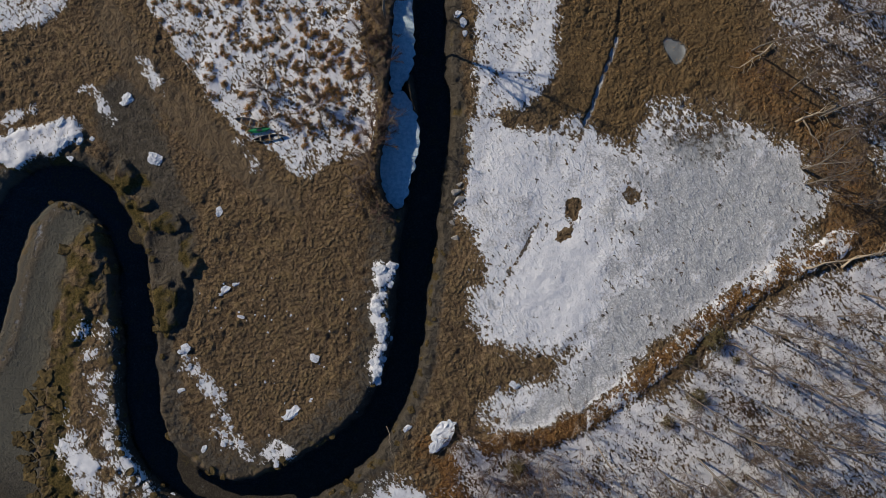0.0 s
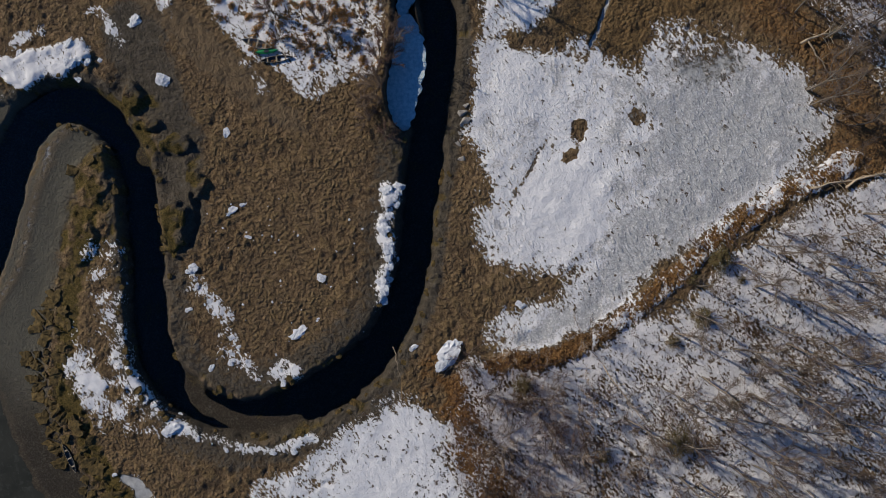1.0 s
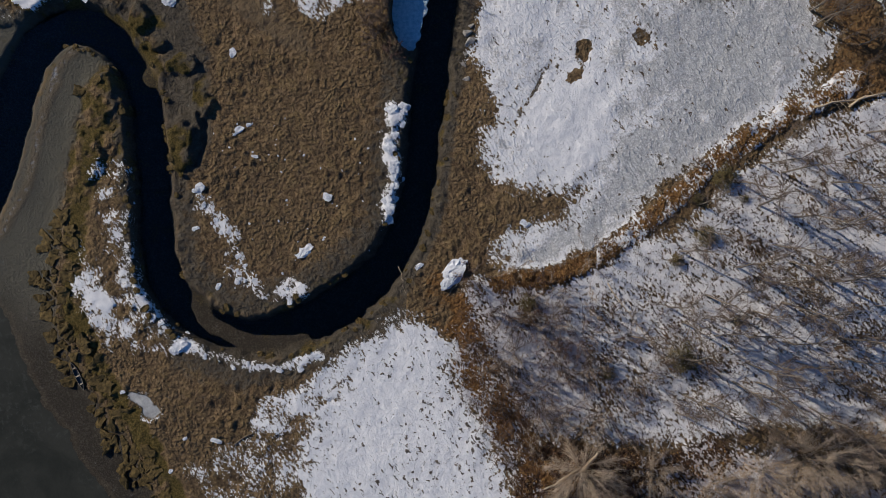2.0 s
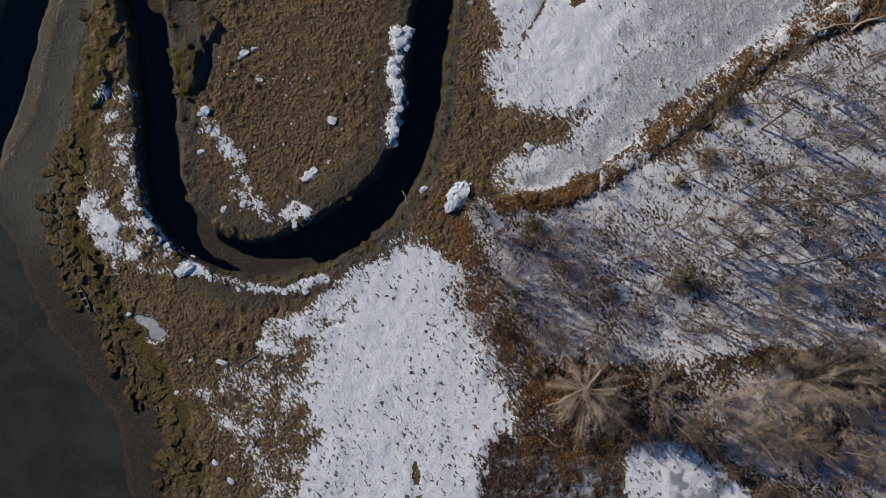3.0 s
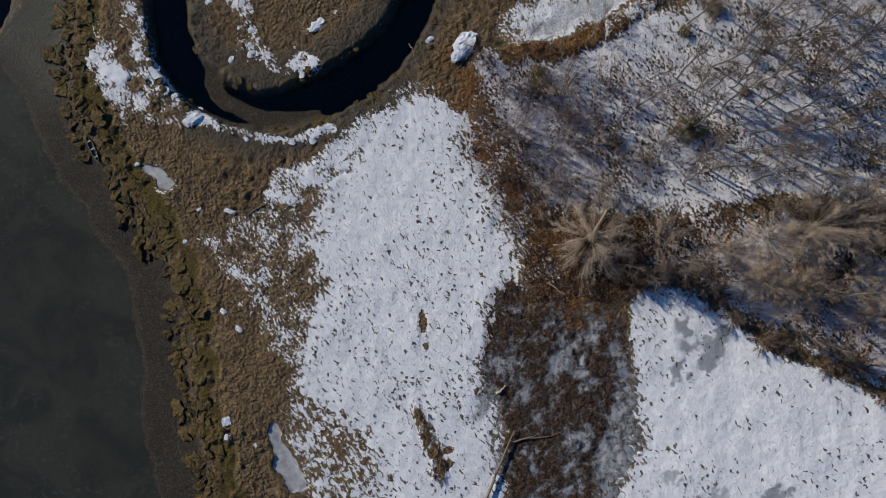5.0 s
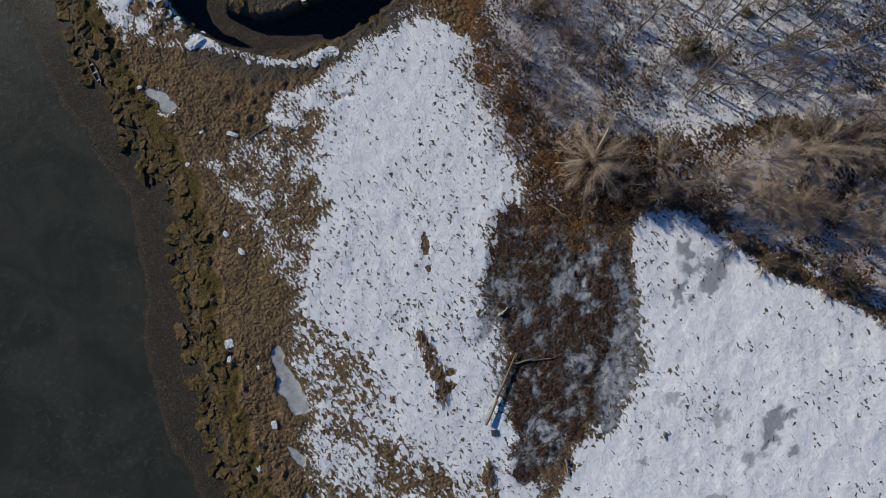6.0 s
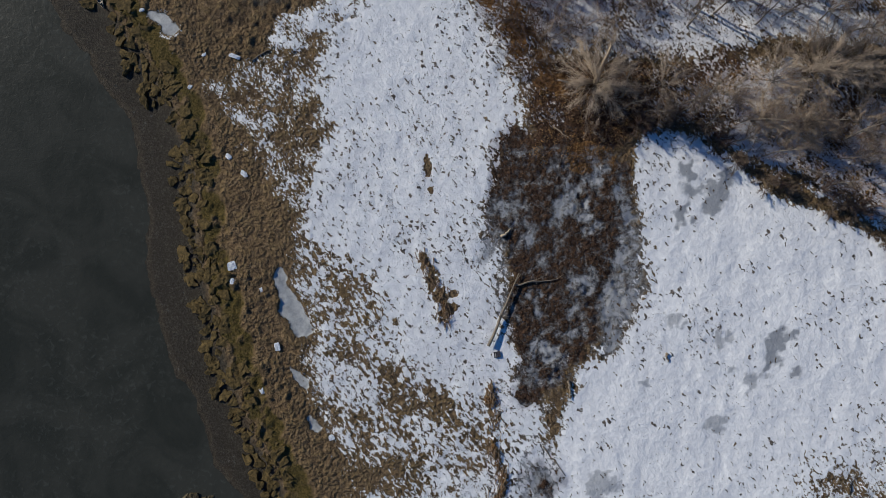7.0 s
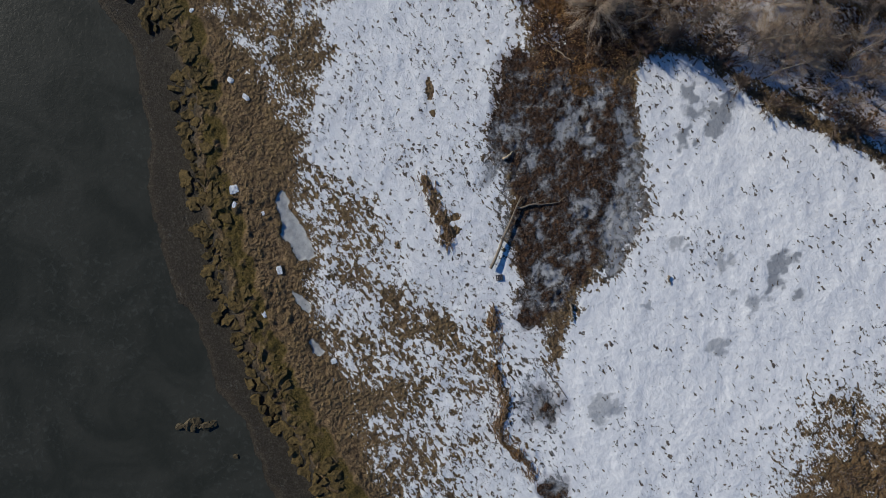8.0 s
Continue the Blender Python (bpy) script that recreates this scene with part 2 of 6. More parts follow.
def softened(points, closed, rounds=2):
    """Corner cutting: a smooth line from a few control points."""
    p = np.array(points, float)
    for _ in range(rounds):
        q = np.roll(p, -1, 0) if closed else p[1:]
        a = p if closed else p[:-1]
        mid = np.empty((2 * len(a), p.shape[1]))
        mid[0::2], mid[1::2] = a * 0.75 + q * 0.25, a * 0.25 + q * 0.75
        p = mid if closed else np.vstack((p[:1], mid, p[-1:]))
    return p


cx, cy = np.arange(X0, X1 + COARSE, COARSE), np.arange(Y0, Y1 + COARSE, COARSE)
CX, CY = np.meshgrid(cx, cy)


def line_distance(points):
    """Distance to a line on the coarse net, and the third column of the nearest place."""
    best, extra = np.full(CX.shape, 1e9), np.zeros(CX.shape)
    for a, b in zip(points[:-1], points[1:]):
        e = b[:2] - a[:2]
        k = np.clip(((CX - a[0]) * e[0] + (CY - a[1]) * e[1]) / max(e @ e, 1e-9), 0, 1)
        d = np.hypot(CX - a[0] - k * e[0], CY - a[1] - k * e[1])
        near = d < best
        best = np.where(near, d, best)
        if len(a) > 2:
            extra = np.where(near, a[2] + k * (b[2] - a[2]), extra)
    return best, extra


def area_distance(points, rounds=2):
    """Signed distance on the coarse net, positive inside."""
    p = softened(points, True, rounds)
    d, _ = line_distance(np.vstack((p, p[:1])))
    odd = np.zeros(CX.shape, bool)
    for a, b in zip(p, np.roll(p, -1, 0)):
        if a[1] != b[1]:
            cross = (a[1] > CY) != (b[1] > CY)
            odd ^= cross & (CX < (b[0] - a[0]) * (CY - a[1]) / (b[1] - a[1]) + a[0])
    return np.where(odd, d, -d)


def taken(field, x, y):
    """The coarse field at any place."""
    u = np.clip((x - X0) / COARSE, 0, len(cx) - 1.001)
    v = np.clip((y - Y0) / COARSE, 0, len(cy) - 1.001)
    i, j = u.astype(int), v.astype(int)
    u, v = u - i, v - j
    return (field[j, i] * (1 - u) + field[j, i + 1] * u) * (1 - v) + (field[j + 1, i] * (1 - u) + field[j + 1, i + 1] * u) * v


# the sheet: fine where it is seen, ever wider towards the horizon
ring = np.cumsum(0.6 * 1.28 ** np.arange(28))
gx = np.concatenate((X0 - ring[::-1], np.arange(X0, X1 + 1e-6, STEP), X1 + ring))
gy = np.concatenate((Y0 - ring[::-1], np.arange(Y0, Y1 + 1e-6, STEP), Y1 + ring))
GX, GY = np.meshgrid(gx, gy)
px, py = GX.ravel(), GY.ravel()
warp_x = fbm(px, py, 3.0, 5, 4) * 1.6
warp_y = fbm(px, py, 3.0, 6, 4) * 1.6


def area(points, soft=1.0, warp=1.0, rounds=2):
    """Cover from 0 to 1 of an area with an uneven edge."""
    d = taken(area_distance(points, rounds), px + warp * warp_x, py + warp * warp_y)
    return np.clip(0.5 + d / soft, 0, 1)


def band(points, width, soft=1.0, warp=1.0):
    d, _ = line_distance(softened(points, False))
    d = taken(d, px + warp * warp_x, py + warp * warp_y)
    return np.clip(0.5 + (width - d) / soft, 0, 1)


# heights
creek_line = softened(CREEK, False)
creek_d, creek_w = line_distance(creek_line)
channel = taken(creek_w - creek_d, px + 0.45 * warp_x, py + 0.45 * warp_y)
plateau_ring = PLATEAU + [(400, -400), (400, 400), (-400, 400), (-400, 60), (-81, 20), (-68, 13), (-58, 10), (-53, 6)]
plateau_d = taken(area_distance(plateau_ring, 1), px + 0.9 * warp_x, py + 0.9 * warp_y)
shore_ring = SHORE + [(400, -400), (400, 400), (-85, 400), (-86, 0)]
shore_d = taken(area_distance(shore_ring, 1), px + 0.5 * warp_x, py + 0.5 * warp_y)

hummock = fbm(px, py, 1.3, 11, 3)
clump = 0.9 * fbm(px * 1.1 + 0.25 * py, py * 0.9, 0.85, 11, 2) + 0.3 * fbm(px, py, 2.0, 18, 1)
swell = fbm(px, py, 14.0, 12, 4)
pond = area(SNOW_POND, 5.0, 1.4)
pond_ice = area(POND_ICE, 12.0, 2.5)
bright = area(SNOW_BRIGHT, 3.0, 1.2)
main = area(SNOW_MAIN, 6.0, 1.8)
east = area(SNOW_EAST, 2.5, 1.2)
bog = area(BOG, 2.5, 1.8)
forest = np.maximum(area(FOREST, 2.5, 1.6), area(FOREST_NE, 2.5, 1.5))
roots = area(ROOT_BANK, 2.5, 1.6)
thicket = area(THICKET, 2.5, 1.6)
speckled_south = area(SPECKLE_SOUTH, 9.0, 2.0)
tussocks = area(SNOW_TUSSOCK, 1.2, 0.8)
strip = area(SNOW_STRIP, 2.0, 1.0)
tan_field = area(TAN_FIELD, 3.0, 1.0)
rust_band = band(RUST_BAND, 1.6, 1.2, 0.8)
rust = np.maximum.reduce([rust_band, 0.55 * area(RUST_EAST, 4.0, 1.6), area(RUST_SE, 10.0, 2.5) * 0.42])
rust_west = band([(x + 1.6, y + 0.8) for x, y in RUST_WEST], 3.4, 3.0, 2.6) * np.clip(0.85 + 1.8 * fbm(px, py, 2.4, 22, 4), 0, 1)
scar = area(MUD_SCAR, 2.0, 0.8)
mud_west = area(MUD_WEST, 4.0, 1.2)
nw_bank = area(BANK_NW, 1.2, 1.2)
ditch = band(DITCH, 0.38, 0.45, 0.3)
pools = np.maximum.reduce([area(p, 0.5, w) for p, w in ((POOL, 0.35), (POOL_SW, 0.7), (POOL_S, 1.3), (POOL_SB, 1.0), (POOL_SC, 1.0))])
greys = np.maximum.reduce([area(p, 2.5, 1.6) for p in (GREY_ICE_A, GREY_ICE_B, GREY_ICE_C)])
bare_ice = np.maximum(area(GREY_ICE_D, 1.5, 2.4) * np.clip(0.75 + 2.6 * fbm(px, py, 2.4, 22, 4), 0, 1), area(GREY_ICE_E, 1.5, 1.5) * np.clip(0.45 + 3.0 * fbm(px, py, 2.4, 22, 4), 0, 1))

lumps = np.clip(np.maximum.reduce([pond * (1 - 0.8 * bright), 0.55 * strip, 0.35 * main, 0.16 * east]), 0, 1)
haze_ice = np.clip(np.maximum(area(BOG, 9.0, 3.0), greys), 0, 1)
flat_ground = np.clip(pond * pond_ice + bare_ice + pools + 0.6 * main + 0.6 * east, 0, 1)
plateau_z = 0.5 * swell + (1 - 0.85 * flat_ground) * 0.22 * fbm(px, py, 3.2, 13, 3) + 0.03 * fbm(px, py, 0.9, 14, 2)
plateau_z += 0.5 * rust_band * (1 + hummock) + 0.25 * roots + 0.3 * scar * fbm(px, py, 2.0, 15, 3)
gullies = np.maximum.reduce([band(g, 0.35, 0.5, 0.5) for g in (GULLY_C, GULLY_D)])
crest_line = [(x + 1.4, y - 0.2) for x, y in CREST]
# low mud crest; the sun glint along it is painted pale further down
glint_crest = band(crest_line, 0.75, 0.8, 0.25)
ledges = np.maximum(area(LEDGE_A, 2.0, 0.5), area(LEDGE_B, 2.0, 0.5))
mossy = np.maximum.reduce([area(g, 2.0, 1.2) for g in (MOSS_A, MOSS_B, MOSS_C)])
plateau_z -= 0.45 * ditch + 0.3 * pools + 0.65 * np.maximum(band(SLIT, 0.5, 0.6, 0.3), area(HOLLOW, 1.5, 0.6))
tidal_z = WATER + 0.12 + np.clip(0.075 * shore_d, -1.4, 0.75) + 0.05 * hummock + 0.10 * fbm(px, py, 5.0, 16, 4)
on_top = step(-3.6, 2.6, plateau_d + 0.8 * fbm(px, py, 2.2, 17, 3))
shore_rise = step(-4.5, 3.0, plateau_d)
tidal_z += 0.35 * shore_rise + 0.06 * np.exp(-((channel + 2.0) / 1.6) ** 2) * (px < -54) * (py > -30)
pz = tidal_z + (plateau_z - tidal_z) * on_top
mounds = np.zeros(px.shape)
for hx, hy, ha, hb, hz in MOUNDS:
    q = np.hypot((px - hx + 0.6 * warp_x) / ha, (py - hy + 0.6 * warp_y) / hb) + 0.7 * fbm(px, py, 1.6, 19, 3)
    mounds = np.maximum(mounds, hz * step(1.12, 0.82, q))
mounds *= step(-0.2, -1.2, channel)
mossy = np.maximum(mossy, np.clip(1.8 * mounds, 0, 1))
pz += mounds * (0.9 + 0.5 * fbm(px, py, 0.8, 20, 2))
wrack_gap = np.clip(0.85 + 2.2 * fbm(px, py, 2.6, 29, 3), 0, 1)
wrack_way = np.maximum(band(WRACK, 0.6, 0.6, 1.3) * wrack_gap, 0.8 * band(WRACK_NORTH, 0.7, 1.0, 1.2) * wrack_gap)
wrack_way = np.maximum(wrack_way, 0.75 * band([(x + 1.3, y + 1.0) for x, y in WRACK[4:]], 0.35, 0.6, 1.6) * wrack_gap)
pz += 1.5 * band(ICE_SHELF[9:], 1.3, 1.4, 0.4) + 0.12 * glint_crest - 0.4 * gullies + ledges * (np.minimum(pz, -0.45) - pz)
shallow = np.maximum(step(5.0, 1.0, np.hypot(px + 50.0, py - 4.5)), band([(-41.5, -28.5), (-42.4, -32.4), (-40, -36.2), (-35, -38.8), (-29.5, -39.2), (-25, -38.6)], 2.1, 1.8, 0.5))
bed = WATER - 0.9 + 0.98 * np.clip(shallow, 0, 1) + 0.25 * hummock * (1 - 0.7 * np.clip(shallow, 0, 1))
cut = np.maximum(step(-0.9, 1.0, channel + 0.5 * hummock), step(0.25, 0.75, area(ICE_SHELF, 0.9, 0.3)))
pz = pz + (np.minimum(pz, bed) - pz) * cut
dry = 1 - step(-0.6, 0.1, channel)

# snow cover, before its fine grain
turn_x, turn_y = (px - py) * 0.7071, (px + py) * 0.7071
streaks = fbm(turn_x * 0.5, turn_y, 1.5, 25, 3)
furrows = fbm(turn_x * 0.75, turn_y, 4.2, 26, 3)
big, mid, small = fbm(px, py, 9.0, 21, 4), fbm(px, py, 2.4, 22, 4), fbm(px, py, 1.0, 23, 3)
snow = np.zeros(px.shape)


def lay(cover, amount, ragged_mid=0.0, ragged_big=0.0):
    """Adds snow: amount 1 is a closed cover, ragged values open gaps in it."""
    global snow
    snow = np.maximum(snow, np.clip(cover * amount + (cover > 0.02) * (ragged_mid * mid + ragged_big * big), 0, 1.3) * np.clip(cover * 4, 0, 1))


lay(pond, 1.0, 0.6, 0.5)
lay(bright, 1.0)
lay(strip, 0.80, 0.7)
lay(tussocks, 0.74, 0.9)
lay(main, 1.15 - 0.67 * speckled_south, 0.45, 0.5)
snow = snow + (main > 0.02) * speckled_south * (0.75 * furrows + 0.45 * streaks)
lay(east, 1.18, 0.3, 0.3)
lay(forest, 0.75 - 0.29 * (py > 5), 0.55, 0.45)
lay(area(ROOT_BANK, 3.0, 2.0) * step(26, 34, px), 0.68, 0.9, 1.3)
rust_se = area(RUST_SE, 26.0, 2.5)
lay(np.clip(4 * rust_se, 0, 1) * (px > 30) * (py < -100), 1.0, 0.7, 0.4)
snow = snow - (1.02 * rust_se ** 1.3 + 0.6 * rust_se * streaks) * (px > 30) * (py < -100)
snow = np.clip(snow, 0, 1.3)
lay(thicket, 0.98, 1.0, 0.7)
lay(area(PATCH_FINGER, 3.0, 1.6), 0.32, 1.5, 0.6)
lay(band(EDGE_OUTER, 0.6, 1.0, 0.9), 0.75, 1.0)
lay(band(EDGE_INNER, 1.0, 2.0, 1.8), 0.58, 1.6)
lay(band(EDGE_EAST, 1.2, 1.6, 1.5), 0.85, 1.0)
for streak in (STREAK_A, STREAK_B, STREAK_C, STREAK_D):
    lay(band(streak, 0.7, 1.2, 1.0), 0.66, 1.3)
lay(nw_bank, 0.95, 0.6)
lay(area(PATCH_NW, 1.5, 1.0), 0.75, 0.6)
lay(area(PATCH_MID, 2.0, 1.2), 0.72, 0.8)
lay(area(SPECKLE, 3.0, 1.5), 0.42, 0.8, 0.6)
lay(area(POOL_SW, 1.5, 0.6), 0.5, 1.0)
snow = snow * (1 - 0.85 * rust_band) * (1 - 0.85 * bog) * (1 - 0.5 * roots * (1 - east) * (1 - 0.75 * step(30, 42, px))) * (1 - 0.10 * thicket) * (1 - 0.9 * rust_west)
snow = np.maximum(snow, (rust_band > 0.3) * np.clip(0.45 + 1.2 * mid, 0, 1) * 0.9 * (px > 22))
snow = np.maximum(snow, bog * np.clip(0.9 * mid + 0.4 * big, 0, 0.28))
brown_holes = [(29.3, 10.5, 0.9, 0.8), (20.2, 8.5, 0.8, 1.3), (18.8, 4.0, 1.0, 0.9), (13.0, 22.5, 4.2, 1.1), (-7.9, -87.4, 1.0, 1.6), (-6.6, -90.4, 0.9, 1.5), (-5.2, -93.0, 0.8, 1.3), (-3.9, -95.6, 1.3, 1.2), (-3.2, -92.6, 0.8, 0.7), (-7.2, -71.6, 0.5, 1.8), (-6.8, -76.0, 0.6, 0.9)]
for hx, hy, ha, hb in brown_holes:
    snow *= step(0.75, 1.25, np.hypot((px - hx) / ha, (py - hy) / hb) + 1.3 * mid + 1.3 * small)
snow *= 1 - 0.95 * wrack_way
snow = snow * (1 - step(9.0, 2.0, np.hypot((px - 40.0) / 1.25, py - 21.0)) * np.clip(0.55 + 1.3 * mid, 0, 1))
snow *= 1 - 0.9 * band(PATH, 0.35, 0.5, 0.5) * np.clip(0.6 + 2 * mid, 0, 1)
snow *= dry * np.where(plateau_d > 1.0, 1, 0.1) * (1 - pools) * (1 - ditch)
ice = np.clip(np.maximum.reduce([pond * (0.46 + 0.54 * pond_ice) * (0.8 + 0.9 * mid) * (1 - 0.8 * bright), pools * 0.95, ditch * (py < 36)]), 0, 1) * dry
puddles = bare_ice * np.clip(0.9 + 1.1 * mid, 0, 1)
for hx, hy, hr in ((32.0, -97.4, 1.2), (40.2, -100.2, 1.6), (42.2, -104.6, 1.2), (45.4, -106.6, 1.5), (38.8, -114.0, 1.6), (25.8, -107.8, 1.5), (21.6, -123.5, 2.4)):
    puddles = np.maximum(puddles, 0.62 * step(1.5, 0.3, np.hypot((px - hx) * 0.9 - 0.3 * (py - hy), py - hy) / hr + 2.6 * mid + 1.4 * small))
snow *= (1 - 0.08 * greys) * (1 - 0.5 * haze_ice * np.clip(0.4 + 1.6 * mid, 0, 1))
cloudy = np.clip(np.maximum(haze_ice * np.clip(0.72 + 1.6 * mid + 0.9 * big - 0.16 * bog * step(4, 10, px) * step(24, 18, px), 0, 1), greys * np.clip(0.75 + 1.0 * mid, 0, 1)), 0, 1)
cloudy = np.clip(cloudy, 0, 1) * dry
heath_spots = np.zeros(px.shape)
for hx, hy, hr in ((11.0, -123.5, 4.2), (8.7, -109.0, 3.2), (13.0, -137.0, 3.0)):
    heath_spots = np.maximum(heath_spots, step(1.35, 0.1, np.hypot(px - hx, py - hy) / hr + 1.1 * mid))
snow *= 1 - step(0.45, 0.95, heath_spots + 0.5 * small)
snow *= 1 - 0.85 * area(GREY_ICE_B, 3.0, 1.6)
cloudy = np.clip(np.maximum.reduce([cloudy, 0.30 * bog, 0.8 * area(GREY_ICE_B, 3.0, 1.6), 0.35 * heath_spots]), 0, 1)
melt = np.clip(np.maximum(1.1 * heath_spots, np.maximum.reduce([1.15 * puddles, 0.75 * haze_ice * np.clip(0.5 + 1.8 * mid + 0.8 * big, 0, 1), 0.8 * area(GREY_ICE_E, 6.0, 2.0) * np.clip(0.25 + 2.2 * mid, 0, 1), 0.7 * area(GREY_ICE_C, 6.0, 2.0) * np.clip(0.35 + 1.8 * mid, 0, 1)])), 0, 1)
# glint on the wet mud crest, painted as a pale band
cloudy = np.maximum(cloudy, 0.8 * band(crest_line, 0.35, 0.8, 0.4) * np.clip(0.7 + 1.2 * mid, 0, 1))
trails = np.clip(0.2 + 3.0 * furrows + 2.0 * big, 0.05, 2.0)
flecks = (1 - 0.6 * puddles) * (0.5 + 0.5 * trails) * np.clip(np.maximum.reduce([1.15 * main + 0.8 * main * area(BOG, 16.0, 3.0), 0.4 * east + 0.6 * east * area(BOG, 14.0, 3.0), 0.10 * pond, 0.20 * forest, 0.25 * strip, 0.05 * tussocks]) * np.clip(0.75 + 3.2 * big + 2.2 * mid, 0.04, 3) * (1 - 0.7 * bright) * (1 - 0.75 * area(SNOW_CLEAN, 5.0, 2.0)), 0, 1)
thick = step(0.35, 0.8, snow)
pz += wrack_way * (0.35 + 0.5 * np.abs(small))
pz += (1 - 0.93 * thick) * (1 - 0.8 * flat_ground) * on_top * (1 - cut) * 0.55 * clump * (1 - 0.6 * mud_west) * (0.6 + 1.6 * np.clip(big + 0.2, 0, 0.5))
pz += pond * pond_ice * 0.05 * clump + 0.03 * pond * clump
pz += thick * (0.06 + 0.05 * np.clip(big + 0.3, 0, 1) + 0.20 * fbm(px, py * 0.6, 2.6, 24, 2)) + nw_bank * (0.55 + 0.35 * mid + 0.25 * small) + 0.45 * band(EDGE_EAST, 1.0, 1.2, 0.9) * thick * (0.7 + 0.5 * mid)

mud = np.clip(np.maximum.reduce([1 - on_top, scar * 0.8, mud_west * 0.85, step(-4.2, -0.6, channel) * 0.85, step(-9.0, -2.5, channel + 3.0 * fbm(px, py, 4.0, 30, 3)) * 0.62 * (px > -46) * (px < -8)]), 0, 1)
moss = np.clip(np.maximum(step(3.2, 1.0, np.abs(plateau_d - 2.6)) * (0.75 + 1.0 * mid), mossy * (0.6 + 1.2 * mid)) + 0.6 * step(-3.5, -1.0, channel) * (0.35 + 2.0 * mid), 0, 1)
rusty = np.clip(np.maximum.reduce([rust, 0.8 * wrack_way, 0.9 * step(1.3, 0.6, np.hypot((px - 19.0) / 4.5, (py + 71.0) / 2.2) + 1.3 * mid), roots * 0.32, 0.75 * rust_west]) + 0.3 * thicket * step(14, 3, px), 0, 1)
wet = np.clip(np.maximum(step(0.6, -0.3, pz - WATER), cut), 0, 1)
wet = np.maximum(wet, 0.95 * step(1.2, -1.8, plateau_d + 1.2 * mid) * step(-30, -42, py))
# dark litter soil; also the mask for shade painted into the woodland snow
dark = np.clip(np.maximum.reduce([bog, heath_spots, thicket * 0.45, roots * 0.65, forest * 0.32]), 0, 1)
sand = np.clip(0.05 * np.clip(shallow, 0, 1) * cut, 0, 1)
bank_face = np.exp(-((channel + 0.75) / 0.5) ** 2) * (py > -42) * (py < 6) * (px < -28) * np.clip(0.6 + 1.6 * mid, 0, 1)
# sand tone on the crest is part of its painted glint
sand = np.maximum.reduce([sand, 0.45 * glint_crest, 0.75 * bank_face * (snow < 0.3)])
wet = np.maximum(wet, np.clip(shallow, 0, 1) * cut)
sand = np.maximum.reduce([sand, 0.95 * scar, 0.12 * np.exp(-((pz - WATER - 0.02) / 0.03) ** 2) * (plateau_d < -1) * (py < -30)])
mud = np.maximum(mud, ledges)
moss *= 1 - ledges
wet *= 1 - 0.9 * np.maximum.reduce([glint_crest, ledges, 0.75 * (px < -55) * (py > -34) * step(0.1, 0.5, pz - WATER)])


def ground_height(x, y):
    u = np.clip((x - X0) / STEP, 0, (X1 - X0) / STEP - 1) + len(ring)
    v = np.clip((y - Y0) / STEP, 0, (Y1 - Y0) / STEP - 1) + len(ring)
    i, j = int(u), int(v)
    u, v = u - i, v - j
    z = pz.reshape(GX.shape)
    return float((z[j, i] * (1 - u) + z[j, i + 1] * u) * (1 - v) + (z[j + 1, i] * (1 - u) + z[j + 1, i + 1] * u) * v)


